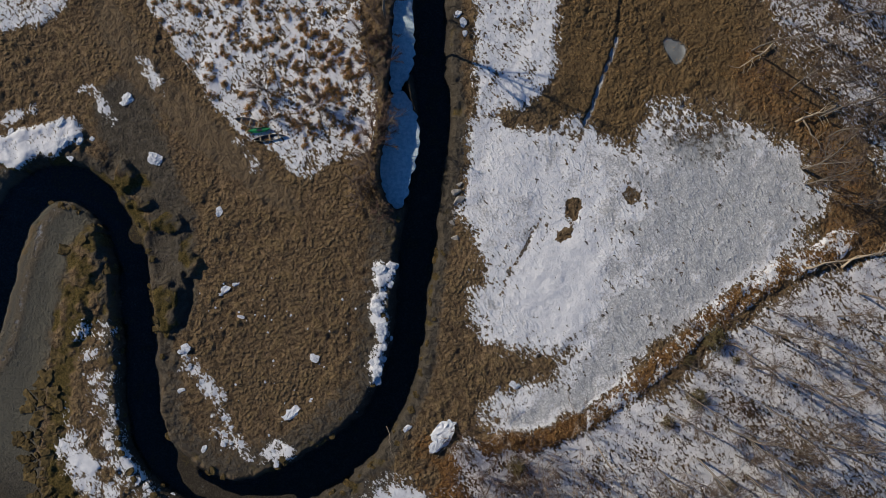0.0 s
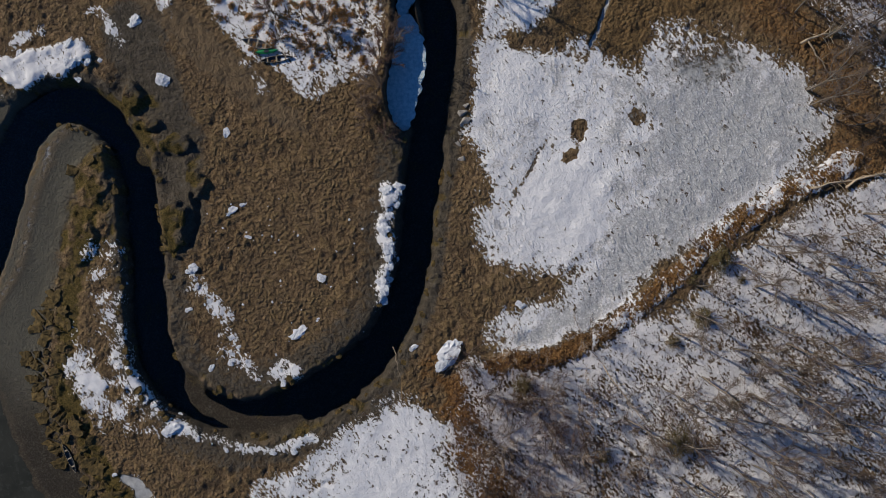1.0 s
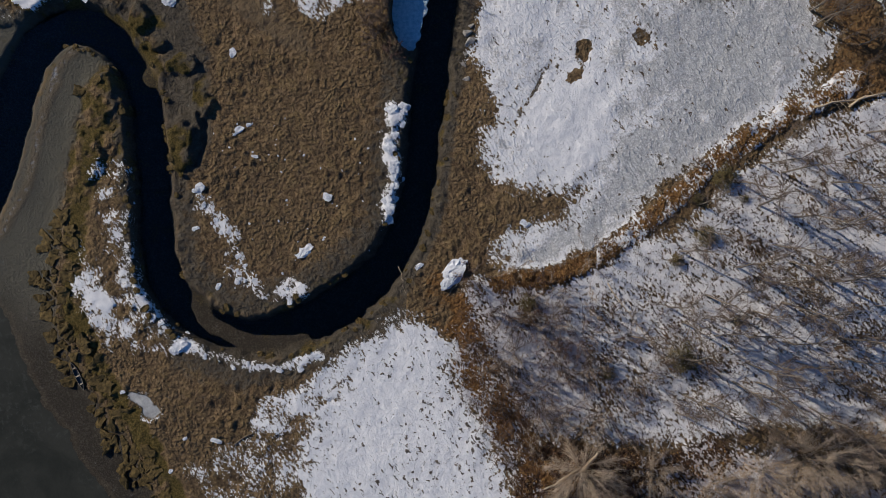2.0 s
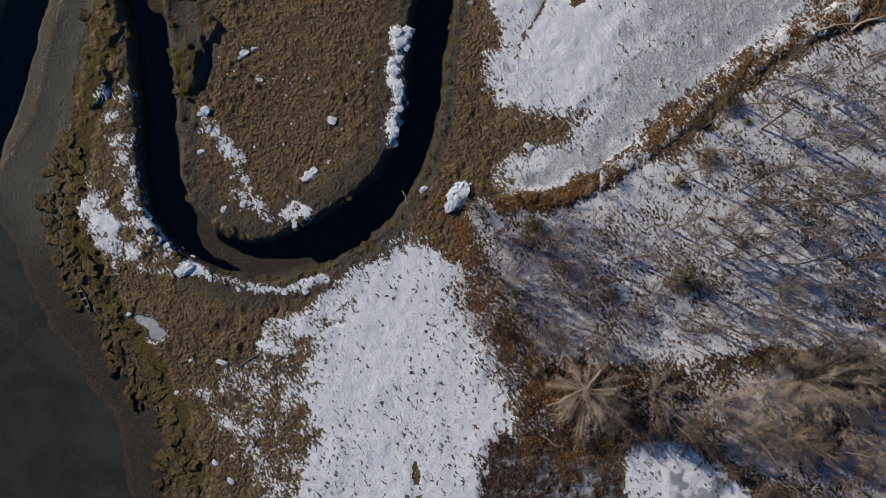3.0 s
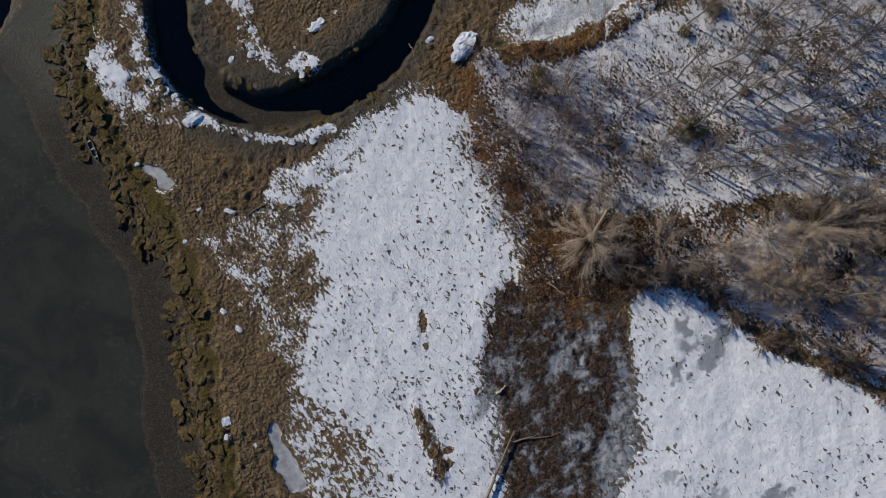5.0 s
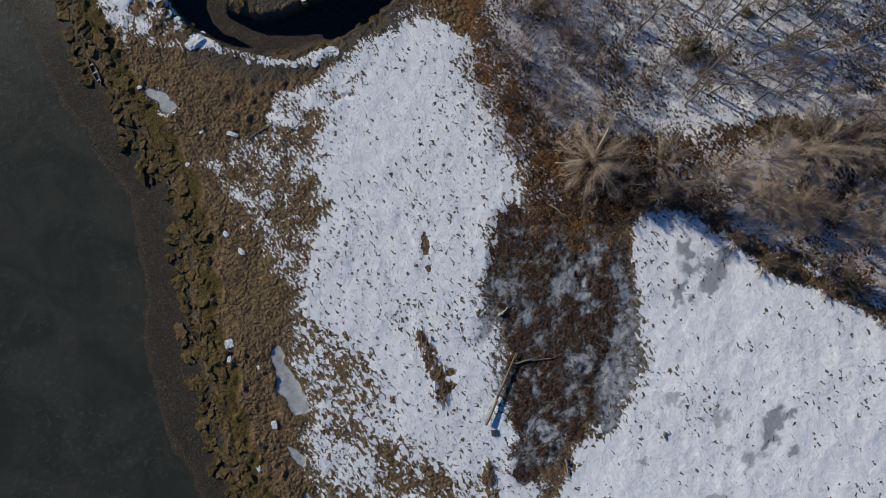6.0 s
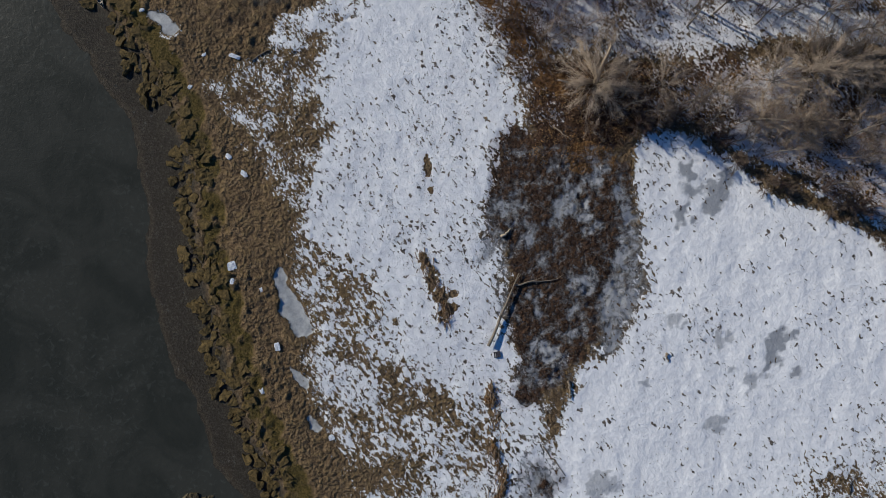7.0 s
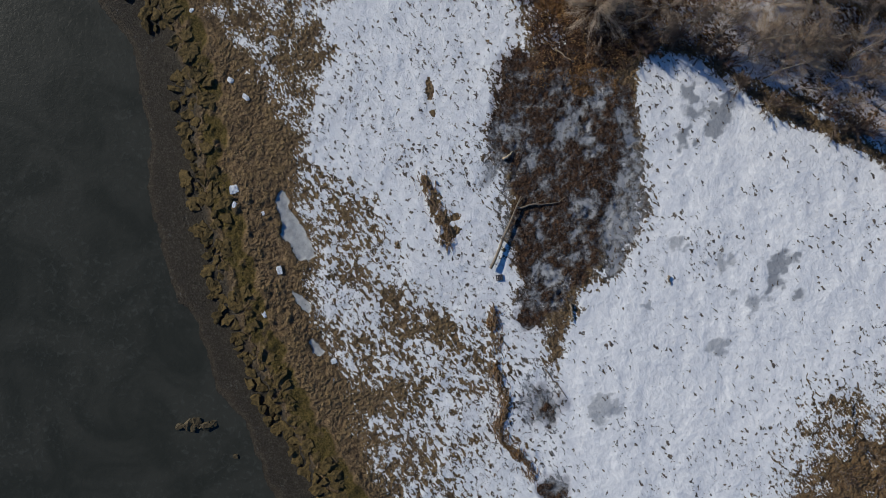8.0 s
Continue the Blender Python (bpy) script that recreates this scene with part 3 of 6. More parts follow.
# ---- materials ----
class Nodes:
    """Short hand for a node material."""

    def __init__(self, name):
        self.mat = bpy.data.materials.new(name)
        self.mat.use_nodes = True
        self.tree = self.mat.node_tree
        self.bsdf = self.tree.nodes["Principled BSDF"]
        self.space = self.tree.nodes.new("ShaderNodeTexCoord").outputs["Object"]

    def put(self, socket, value):
        if isinstance(value, bpy.types.NodeSocket):
            self.tree.links.new(value, socket)
        elif isinstance(value, tuple) and len(value) == 3 and socket.type == "RGBA":
            socket.default_value = (*value, 1)
        else:
            socket.default_value = value

    def noise(self, scale, detail=5.0, rough=0.6, warp=0.0, space=None):
        n = self.tree.nodes.new("ShaderNodeTexNoise")
        self.put(n.inputs["Vector"], space or self.space)
        for key, value in (("Scale", scale), ("Detail", detail), ("Roughness", rough), ("Distortion", warp)):
            n.inputs[key].default_value = value
        return n.outputs[0]

    def math(self, kind, a, b=0.0, c=0.0, clamp=False):
        n = self.tree.nodes.new("ShaderNodeMath")
        n.operation, n.use_clamp = kind, clamp
        for socket, value in zip(n.inputs, (a, b, c)):
            self.put(socket, value)
        return n.outputs[0]

    def ramp(self, value, low, high):
        n = self.tree.nodes.new("ShaderNodeMapRange")
        n.interpolation_type = "SMOOTHSTEP"
        for k, v in enumerate((value, low, high)):
            self.put(n.inputs[k], v)
        return n.outputs[0]

    def mix(self, factor, a, b):
        n = self.tree.nodes.new("ShaderNodeMix")
        n.data_type = "RGBA"
        for k, v in ((0, factor), (6, a), (7, b)):
            self.put(n.inputs[k], v)
        return n.outputs[2]

    def blend(self, factor, a, b):
        n = self.tree.nodes.new("ShaderNodeMix")
        for k, v in ((0, factor), (2, a), (3, b)):
            self.put(n.inputs[k], v)
        return n.outputs[0]

    def attribute(self, name):
        n = self.tree.nodes.new("ShaderNodeAttribute")
        n.attribute_name = name
        split = self.tree.nodes.new("ShaderNodeSeparateColor")
        self.tree.links.new(n.outputs["Color"], split.inputs[0])
        return (*split.outputs, n.outputs["Alpha"])

    def random(self):
        return self.tree.nodes.new("ShaderNodeObjectInfo").outputs["Random"]

    def island(self):
        return self.tree.nodes.new("ShaderNodeNewGeometry").outputs["Random Per Island"]

    def bump(self, height, strength, distance, under=None):
        n = self.tree.nodes.new("ShaderNodeBump")
        n.inputs["Strength"].default_value, n.inputs["Distance"].default_value = strength, distance
        self.put(n.inputs["Height"], height)
        if under:
            self.put(n.inputs["Normal"], under)
        return n.outputs[0]

    def done(self, color, rough=0.9, normal=None, metal=0.0, specular=0.3):
        self.put(self.bsdf.inputs["Base Color"], color)
        self.put(self.bsdf.inputs["Roughness"], rough)
        self.put(self.bsdf.inputs["Metallic"], metal)
        self.put(self.bsdf.inputs["Specular IOR Level"], specular)
        if normal:
            self.put(self.bsdf.inputs["Normal"], normal)
        return self.mat


def ground_material():
    m = Nodes("winter_marsh_ground")
    snow_a, ice_a, mud_a, rust_a = m.attribute("cover")
    moss_a, dark_a, tan_a, wet_a = m.attribute("soil")
    sand_a, fleck_a, cloud_a, knoll_a = m.attribute("bed")
    lump_a, field_a, bog_a, top_a = m.attribute("form")
    melt_a, smooth_a, flat_a, pool_a = m.attribute("thaw")
    slanted = m.tree.nodes.new("ShaderNodeMapping")
    slanted.vector_type = "TEXTURE"
    slanted.inputs["Scale"].default_value = (2.0, 1.0, 1.0)
    slanted.inputs["Rotation"].default_value = (0, 0, -0.95)
    m.put(slanted.inputs["Vector"], m.space)
    slanted = slanted.outputs[0]
    crumbs = m.noise(2.3, 4, 0.6, 0.4)
    ridges = m.noise(1.5, 4, 0.62, 0.5, slanted)
    n_big, n_mid, n_fine, n_grain = m.noise(0.12, 4), m.noise(0.9, 6, 0.65), m.noise(3.2, 6, 0.72), m.noise(9.0, 4, 0.75)
    grass = m.mix(m.ramp(n_mid, 0.39, 0.62), (0.150, 0.103, 0.056), (0.335, 0.235, 0.126))
    grass = m.mix(m.math("MULTIPLY", m.ramp(m.noise(0.22, 3, 0.6, 1.0), 0.42, 0.62), 0.45), grass, (0.100, 0.075, 0.050))
    grass = m.mix(m.ramp(n_big, 0.4, 0.65), grass, (0.250, 0.178, 0.096))
    grass = m.mix(m.math("MULTIPLY", m.ramp(n_fine, 0.50, 0.66), 0.7), grass, (0.075, 0.048, 0.027))
    grass = m.mix(m.math("MULTIPLY", m.ramp(n_grain, 0.52, 0.70), 0.38), grass, (0.30, 0.218, 0.116))
    # light and shade of the clumps put into the colour: pale tops, dark hollows
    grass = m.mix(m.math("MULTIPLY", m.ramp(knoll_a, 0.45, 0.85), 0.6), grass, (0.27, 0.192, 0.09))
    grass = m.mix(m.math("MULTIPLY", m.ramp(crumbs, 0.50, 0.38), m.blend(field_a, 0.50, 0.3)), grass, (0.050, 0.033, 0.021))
    grass = m.mix(m.math("MULTIPLY", m.ramp(ridges, 0.55, 0.68), 0.45), grass, (0.30, 0.21, 0.12))
    mounds = m.tree.nodes.new("ShaderNodeTexVoronoi")
    mounds.feature = "SMOOTH_F1"
    mounds.inputs["Scale"].default_value, mounds.inputs["Smoothness"].default_value = 1.7, 0.5
    wander = m.tree.nodes.new("ShaderNodeTexNoise")
    wander.inputs["Scale"].default_value, wander.inputs["Detail"].default_value = 0.8, 3.0
    m.put(wander.inputs["Vector"], m.space)
    drift = m.tree.nodes.new("ShaderNodeVectorMath")
    drift.operation = "MULTIPLY_ADD"
    m.put(drift.inputs[0], wander.outputs["Color"])
    drift.inputs[1].default_value = (1.1, 1.1, 0.0)
    m.put(drift.inputs[2], m.space)
    m.put(mounds.inputs["Vector"], drift.outputs[0])
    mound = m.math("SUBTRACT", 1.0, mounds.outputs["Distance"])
    # shade between the mounds, painted as dark brown
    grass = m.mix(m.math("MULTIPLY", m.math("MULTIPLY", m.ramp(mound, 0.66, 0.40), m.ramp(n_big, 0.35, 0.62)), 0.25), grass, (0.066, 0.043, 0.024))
    tan = m.mix(m.ramp(n_fine, 0.3, 0.7), (0.115, 0.076, 0.034), (0.26, 0.175, 0.078))
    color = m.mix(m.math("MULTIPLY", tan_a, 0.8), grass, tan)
    litter = m.mix(m.ramp(n_fine, 0.35, 0.65), (0.040, 0.024, 0.016), (0.145, 0.086, 0.050))
    litter = m.mix(m.math("MULTIPLY", m.ramp(ridges, 0.50, 0.36), 0.75), litter, (0.024, 0.014, 0.010))
    litter = m.mix(m.math("MULTIPLY", m.ramp(crumbs, 0.60, 0.72), 0.7), litter, (0.22, 0.135, 0.070))
    color = m.mix(m.ramp(m.math("ADD", dark_a, m.math("MULTIPLY", m.math("SUBTRACT", n_mid, 0.5), 1.2)), 0.2, 0.6), color, litter)
    rust = m.mix(m.ramp(n_fine, 0.3, 0.7), (0.110, 0.058, 0.022), (0.32, 0.180, 0.068))
    color = m.mix(m.ramp(m.math("ADD", rust_a, m.math("MULTIPLY", m.math("SUBTRACT", n_fine, 0.5), 1.0)), 0.3, 0.75), color, rust)
    silt = m.mix(m.ramp(n_mid, 0.35, 0.65), (0.088, 0.076, 0.057), (0.145, 0.124, 0.093))
    silt = m.mix(flat_a, silt, m.mix(n_big, (0.090, 0.087, 0.070), (0.140, 0.133, 0.106)))
    silt = m.mix(m.math("MULTIPLY", m.ramp(n_grain, 0.5, 0.75), m.blend(flat_a, 1.0, 0.15)), silt, (0.050, 0.042, 0.030))
    color = m.mix(m.ramp(m.math("ADD", mud_a, m.math("MULTIPLY", m.math("SUBTRACT", n_mid, 0.5), 0.9)), 0.3, 0.7), color, silt)
    moss = m.mix(m.ramp(n_fine, 0.35, 0.65), (0.056, 0.047, 0.014), (0.160, 0.116, 0.036))
    color = m.mix(m.ramp(m.math("ADD", moss_a, m.math("MULTIPLY", m.math("SUBTRACT", n_mid, 0.5), 1.0)), 0.35, 0.75), color, moss)
    color = m.mix(m.math("MULTIPLY", wet_a, m.blend(m.ramp(n_fine, 0.42, 0.66), 0.94, 0.45)), color, (0.026, 0.0215, 0.0145))
    color = m.mix(m.math("MULTIPLY", sand_a, 0.9), color, (0.22, 0.16, 0.092))
    ice_color = m.mix(m.ramp(n_mid, 0.3, 0.7), (0.29, 0.295, 0.295), (0.46, 0.465, 0.46))
    ice = m.ramp(m.math("ADD", ice_a, m.math("MULTIPLY", m.math("ADD", m.math("SUBTRACT", n_fine, 0.5), m.math("SUBTRACT", n_mid, 0.5)), 0.9)), 0.36, 0.70)
    color = m.mix(ice, color, ice_color)
    color = m.mix(m.math("MULTIPLY", pool_a, 0.85), color, m.mix(n_mid, (0.14, 0.145, 0.135), (0.21, 0.215, 0.20)))
    cloud = m.ramp(m.math("ADD", cloud_a, m.math("ADD", m.math("MULTIPLY", m.math("SUBTRACT", n_mid, 0.5), 1.9), m.math("MULTIPLY", m.math("SUBTRACT", crumbs, 0.5), m.blend(bog_a, 0.3, 0.9)))), 0.22, 0.95)
    color = m.mix(m.math("MULTIPLY", cloud, 0.88), color, m.mix(n_mid, (0.20, 0.21, 0.225), (0.46, 0.475, 0.50)))
    # snow with a crisp, grainy edge; dark tips and hollows stand out of it
    stretched = m.tree.nodes.new("ShaderNodeMapping")
    stretched.vector_type = "TEXTURE"
    stretched.inputs["Scale"].default_value = (1.7, 1.0, 1.0)
    stretched.inputs["Rotation"].default_value = (0, 0, -0.95)
    m.put(stretched.inputs["Vector"], m.space)
    tips = m.noise(1.55, 4, 0.60, 0.5, stretched.outputs[0])
    tips = m.blend(field_a, m.noise(2.6, 5, 0.66, 0.5, stretched.outputs[0]), tips)
    edge = m.math("ADD", m.math("MULTIPLY", m.math("SUBTRACT", tips, 0.5), 3.2), m.math("MULTIPLY", m.math("SUBTRACT", n_fine, 0.5), 1.0))
    snow = m.ramp(m.math("ADD", snow_a, edge), 0.42, 0.58)
    snow = m.math("MULTIPLY", snow, m.ramp(snow_a, 0.03, 0.16))
    cells = m.tree.nodes.new("ShaderNodeTexVoronoi")
    cells.inputs["Scale"].default_value = 1.75
    stray = m.tree.nodes.new("ShaderNodeTexNoise")
    stray.inputs["Scale"].default_value, stray.inputs["Detail"].default_value = 1.6, 3.0
    m.put(stray.inputs["Vector"], m.space)
    shift = m.tree.nodes.new("ShaderNodeVectorMath")
    shift.operation = "MULTIPLY_ADD"
    m.put(shift.inputs[0], stray.outputs["Color"])
    shift.inputs[1].default_value = (1.3, 1.3, 0.0)
    m.put(shift.inputs[2], stretched.outputs[0])
    m.put(cells.inputs["Vector"], shift.outputs[0])
    chance = m.tree.nodes.new("ShaderNodeSeparateColor")
    m.put(chance.inputs[0], cells.outputs["Color"])
    spot = m.math("SUBTRACT", 1.0, m.ramp(m.math("ADD", cells.outputs["Distance"], m.math("MULTIPLY", m.math("SUBTRACT", n_grain, 0.5), 0.35)), m.math("MULTIPLY", chance.outputs[1], 0.36), m.math("ADD", m.math("MULTIPLY", chance.outputs[1], 0.36), 0.09)))
    spot = m.math("MULTIPLY", spot, m.math("LESS_THAN", chance.outputs[0], fleck_a))
    snow = m.math("MULTIPLY", snow, m.math("SUBTRACT", 1.0, m.math("MULTIPLY", spot, 0.9)))
    white = m.mix(m.ramp(n_mid, 0.3, 0.7), (0.73, 0.735, 0.75), (0.88, 0.88, 0.88))
    # snow under the trees greyed in its colour, for tree shade and fine litter
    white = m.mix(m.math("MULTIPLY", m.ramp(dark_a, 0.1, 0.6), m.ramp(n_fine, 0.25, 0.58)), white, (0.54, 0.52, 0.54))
    slush = m.ramp(m.math("ADD", melt_a, m.math("MULTIPLY", m.math("SUBTRACT", n_mid, 0.5), 0.7)), 0.25, 0.95)
    white = m.mix(m.math("MULTIPLY", slush, 0.9), white, m.mix(n_mid, (0.18, 0.19, 0.21), (0.34, 0.355, 0.38)))
    on_ice = m.math("MULTIPLY", ice, 0.92)
    color = m.mix(spot, color, m.mix(n_grain, (0.055, 0.040, 0.028), (0.190, 0.135, 0.085)))
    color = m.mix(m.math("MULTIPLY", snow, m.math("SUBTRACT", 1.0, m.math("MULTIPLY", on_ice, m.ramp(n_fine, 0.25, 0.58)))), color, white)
    relief = m.math("ADD", m.math("MULTIPLY", n_fine, 1.0), m.math("MULTIPLY", n_grain, 0.35))
    bare = m.math("MULTIPLY", m.math("SUBTRACT", 1.0, ice), m.math("SUBTRACT", 1.0, cloud))
    bare = m.math("MULTIPLY", bare, m.math("SUBTRACT", 1.0, m.math("MULTIPLY", m.math("MAXIMUM", wet_a, m.ramp(moss_a, 0.2, 0.7)), 0.85)))
    lumpy = m.blend(mud_a, m.blend(m.ramp(n_big, 0.36, 0.62), 0.35, 1.0), 0.15)
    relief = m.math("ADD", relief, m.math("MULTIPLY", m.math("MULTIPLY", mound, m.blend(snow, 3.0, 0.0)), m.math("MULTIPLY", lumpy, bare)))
    bare = m.math("MULTIPLY", bare, m.blend(flat_a, 1.0, 0.25))
    relief = m.math("ADD", relief, m.math("MULTIPLY", m.math("MULTIPLY", tips, m.blend(snow, 1.3, 0.0)), bare))
    relief = m.math("MULTIPLY", relief, m.blend(m.math("MAXIMUM", ice, cloud), 1.0, 0.22))
    relief = m.math("ADD", m.math("MULTIPLY", relief, m.blend(snow, 1.0, m.blend(smooth_a, 0.26, 0.07))), m.math("MULTIPLY", snow, 0.30))
    relief = m.math("ADD", relief, m.math("MULTIPLY", m.math("MULTIPLY", n_mid, snow), 0.42))
    pats = m.ramp(m.noise(1.9, 2, 0.5, 0.3, slanted), 0.50, 0.70)
    pats = m.math("ADD", pats, m.math("MULTIPLY", m.ramp(m.noise(4.2, 2, 0.5), 0.55, 0.68), 0.4))
    relief = m.math("ADD", relief, m.math("MULTIPLY", m.math("MULTIPLY", pats, lump_a), 0.19))
    proud = m.math("MULTIPLY", m.math("SUBTRACT", 1.0, snow), m.math("MULTIPLY", field_a, m.math("SUBTRACT", 1.0, cloud)))
    relief = m.math("ADD", relief, m.math("MULTIPLY", proud, 0.55))
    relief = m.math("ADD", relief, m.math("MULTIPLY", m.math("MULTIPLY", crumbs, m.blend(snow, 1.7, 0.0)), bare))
    normal = m.bump(relief, 1.0, 0.45)
    rough = m.blend(ice, m.blend(wet_a, 0.95, 0.8), 0.45)
    return m.done(color, rough, normal, 0.0, m.blend(wet_a, 0.12, 0.2))


def plain_material(name, dark_c, light_c, scale=4.0, rough=0.85, bump=0.4, metal=0.0, spread=0.25):
    """Two tones in two sizes of noise, and each thing a little lighter or darker."""
    m = Nodes(name)
    a, b = m.noise(scale, 5, 0.65), m.noise(scale * 6, 4, 0.7)
    c = m.mix(m.ramp(a, 0.3, 0.7), dark_c, light_c)
    c = m.mix(m.math("MULTIPLY", m.ramp(b, 0.45, 0.75), 0.5), c, tuple(v * 0.6 for v in dark_c))
    c = m.mix(m.math("MULTIPLY", m.random(), spread), c, tuple(v * 0.55 for v in dark_c))
    return m.done(c, rough, m.bump(m.math("ADD", a, m.math("MULTIPLY", b, 0.4)), bump, 0.06), metal)


def creek_material():
    m = Nodes("clear_dark_creek_water")
    t = m.tree
    tint = t.nodes.new("ShaderNodeBsdfTransparent")
    tint.inputs[0].default_value = (0.78, 0.78, 0.72, 1)
    gloss = t.nodes.new("ShaderNodeBsdfGlossy")
    gloss.inputs["Roughness"].default_value = 0.06
    gloss.inputs["Color"].default_value = (1, 1, 1, 1)
    m.put(gloss.inputs["Normal"], m.bump(m.noise(2.5, 3, 0.5), 0.12, 0.05))
    fresnel = t.nodes.new("ShaderNodeFresnel")
    fresnel.inputs["IOR"].default_value = 1.33
    both = t.nodes.new("ShaderNodeMixShader")
    for k, s in enumerate((fresnel.outputs[0], tint.outputs[0], gloss.outputs[0])):
        t.links.new(s, both.inputs[k])
    t.links.new(both.outputs[0], t.nodes["Material Output"].inputs["Surface"])
    return m.mat


def river_material():
    m = Nodes("silty_river_water")
    a, b = m.noise(0.10, 5, 0.6, 0.8), m.noise(1.1, 6, 0.62, 0.6)
    c = m.mix(m.ramp(a, 0.35, 0.65), (0.029, 0.031, 0.026), (0.043, 0.044, 0.037))
    c = m.mix(m.math("MULTIPLY", m.math("MULTIPLY", m.ramp(b, 0.50, 0.70), m.ramp(m.noise(0.05, 3, 0.6), 0.38, 0.6)), 0.4), c, (0.080, 0.084, 0.074))
    return m.done(c, 0.30, m.bump(b, 0.45, 0.10), 0.0, 0.07)


def snow_material(name, dark_c, light_c, rough=0.7):
    m = Nodes(name)
    a, b = m.noise(1.6, 6, 0.65), m.noise(9.0, 4, 0.7)
    c = m.mix(m.ramp(a, 0.35, 0.65), dark_c, light_c)
    c = m.mix(m.math("MULTIPLY", m.ramp(b, 0.6, 0.8), 0.3), c, (0.40, 0.38, 0.34))
    return m.done(c, rough, m.bump(m.math("ADD", a, m.math("MULTIPLY", b, 0.5)), 0.6, 0.12))


GROUND = ground_material()
CREEK_WATER, RIVER_WATER = creek_material(), river_material()
ICE_WHITE = snow_material("crusted_white_ice", (0.50, 0.53, 0.58), (0.83, 0.84, 0.85))
# blue of the bank's shade is put into the shelf's own colour
SHELF_ICE = snow_material("shade_blue_shelf_ice", (0.40, 0.54, 0.61), (0.66, 0.75, 0.79), 0.5)
BARK = plain_material("pale_grey_bark", (0.13, 0.112, 0.092), (0.28, 0.24, 0.19), 3.0)
TWIG = plain_material("brown_twigs", (0.11, 0.082, 0.062), (0.23, 0.175, 0.135), 2.0, 0.9, 0.0)
TAN_TWIG = plain_material("tan_twigs", (0.33, 0.265, 0.20), (0.56, 0.46, 0.35), 2.0, 0.9, 0.0)
RED_TWIG = plain_material("reddish_twigs", (0.11, 0.07, 0.052), (0.22, 0.145, 0.11), 2.0, 0.9, 0.0)
BLEACHED = plain_material("bleached_wood", (0.38, 0.30, 0.20), (0.62, 0.52, 0.37), 5.0)
DRIFTWOOD = plain_material("weathered_log", (0.16, 0.125, 0.09), (0.34, 0.28, 0.20), 4.0)
CLOD = plain_material("mossy_marsh_clod", (0.052, 0.038, 0.013), (0.170, 0.118, 0.039), 1.6, 0.95, 1.0, 0.0, 0.22)
STRAW = plain_material("dry_straw_grass", (0.38, 0.225, 0.080), (0.66, 0.42, 0.165), 1.2, 0.95, 0.0, 0.0, 0.0)
WRACK_STRAW = plain_material("matted_wrack_straw", (0.13, 0.085, 0.050), (0.32, 0.22, 0.13), 3.0, 0.95, 0.3, 0.0, 0.0)
TIP = plain_material("dark_grass_tips", (0.065, 0.046, 0.032), (0.17, 0.122, 0.075), 1.2, 0.95, 0.0, 0.0, 0.0)
NEEDLE = plain_material("olive_needles", (0.115, 0.094, 0.042), (0.25, 0.205, 0.09), 1.5, 0.9, 0.0)
ROCK = plain_material("wet_dark_rock", (0.040, 0.031, 0.015), (0.125, 0.094, 0.044), 2.0, 0.7, 0.8)
STONE = plain_material("pale_bank_stone", (0.26, 0.24, 0.21), (0.46, 0.43, 0.38), 2.0, 0.85, 0.6)

# ---- helpers for things ----
def holder(name, place, label, category, group="", kind=""):
    ob = new(name)
    ob.location = place
    return tagged(ob, label, category, group, kind)


def mesh_of(name, verts, faces, material, smooth=True):
    data = bpy.data.meshes.new(name)
    data.from_pydata(verts, [], faces)
    data.materials.append(material)
    if smooth:
        data.polygons.foreach_set("use_smooth", [True] * len(data.polygons))
    data.update()
    return data


def child(name, data, parent, label=""):
    ob = new(name, data)
    ob.parent = parent
    return tagged(ob, label) if label else ob


def bm_mesh(name, bm, material, smooth=False):
    data = bpy.data.meshes.new(name)
    bm.to_mesh(data)
    bm.free()
    data.materials.append(material)
    if smooth:
        data.polygons.foreach_set("use_smooth", [True] * len(data.polygons))
    return data


# ---- ground ----
def build_ground():
    ny, nx = GX.shape
    data = bpy.data.meshes.new("ground")
    data.vertices.add(nx * ny)
    data.vertices.foreach_set("co", np.stack((px, py, pz), 1).astype(np.float32).ravel())
    idx = np.arange(nx * ny).reshape(ny, nx)
    quads = np.stack((idx[:-1, :-1], idx[:-1, 1:], idx[1:, 1:], idx[1:, :-1]), -1).reshape(-1, 4)
    data.loops.add(quads.size)
    data.polygons.add(len(quads))
    data.loops.foreach_set("vertex_index", quads.ravel().astype(np.int32))
    data.polygons.foreach_set("loop_start", np.arange(0, quads.size, 4, dtype=np.int32))
    data.polygons.foreach_set("use_smooth", np.ones(len(quads), bool))
    data.update(calc_edges=True)
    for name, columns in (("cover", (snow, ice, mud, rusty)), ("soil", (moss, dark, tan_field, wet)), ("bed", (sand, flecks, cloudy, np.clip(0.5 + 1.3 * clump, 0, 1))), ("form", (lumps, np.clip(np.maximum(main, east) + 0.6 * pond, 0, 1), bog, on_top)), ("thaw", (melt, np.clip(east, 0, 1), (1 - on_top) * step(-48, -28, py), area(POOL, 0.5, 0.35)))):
        layer = data.attributes.new(name, "FLOAT_COLOR", "POINT")
        layer.data.foreach_set("color", np.stack(columns, 1).astype(np.float32).ravel())
    data.materials.append(GROUND)
    return tagged(new("ground", data), "brown winter marsh with patchy snow, mud and grey pond ice", "ground", kind="structure")


build_ground()


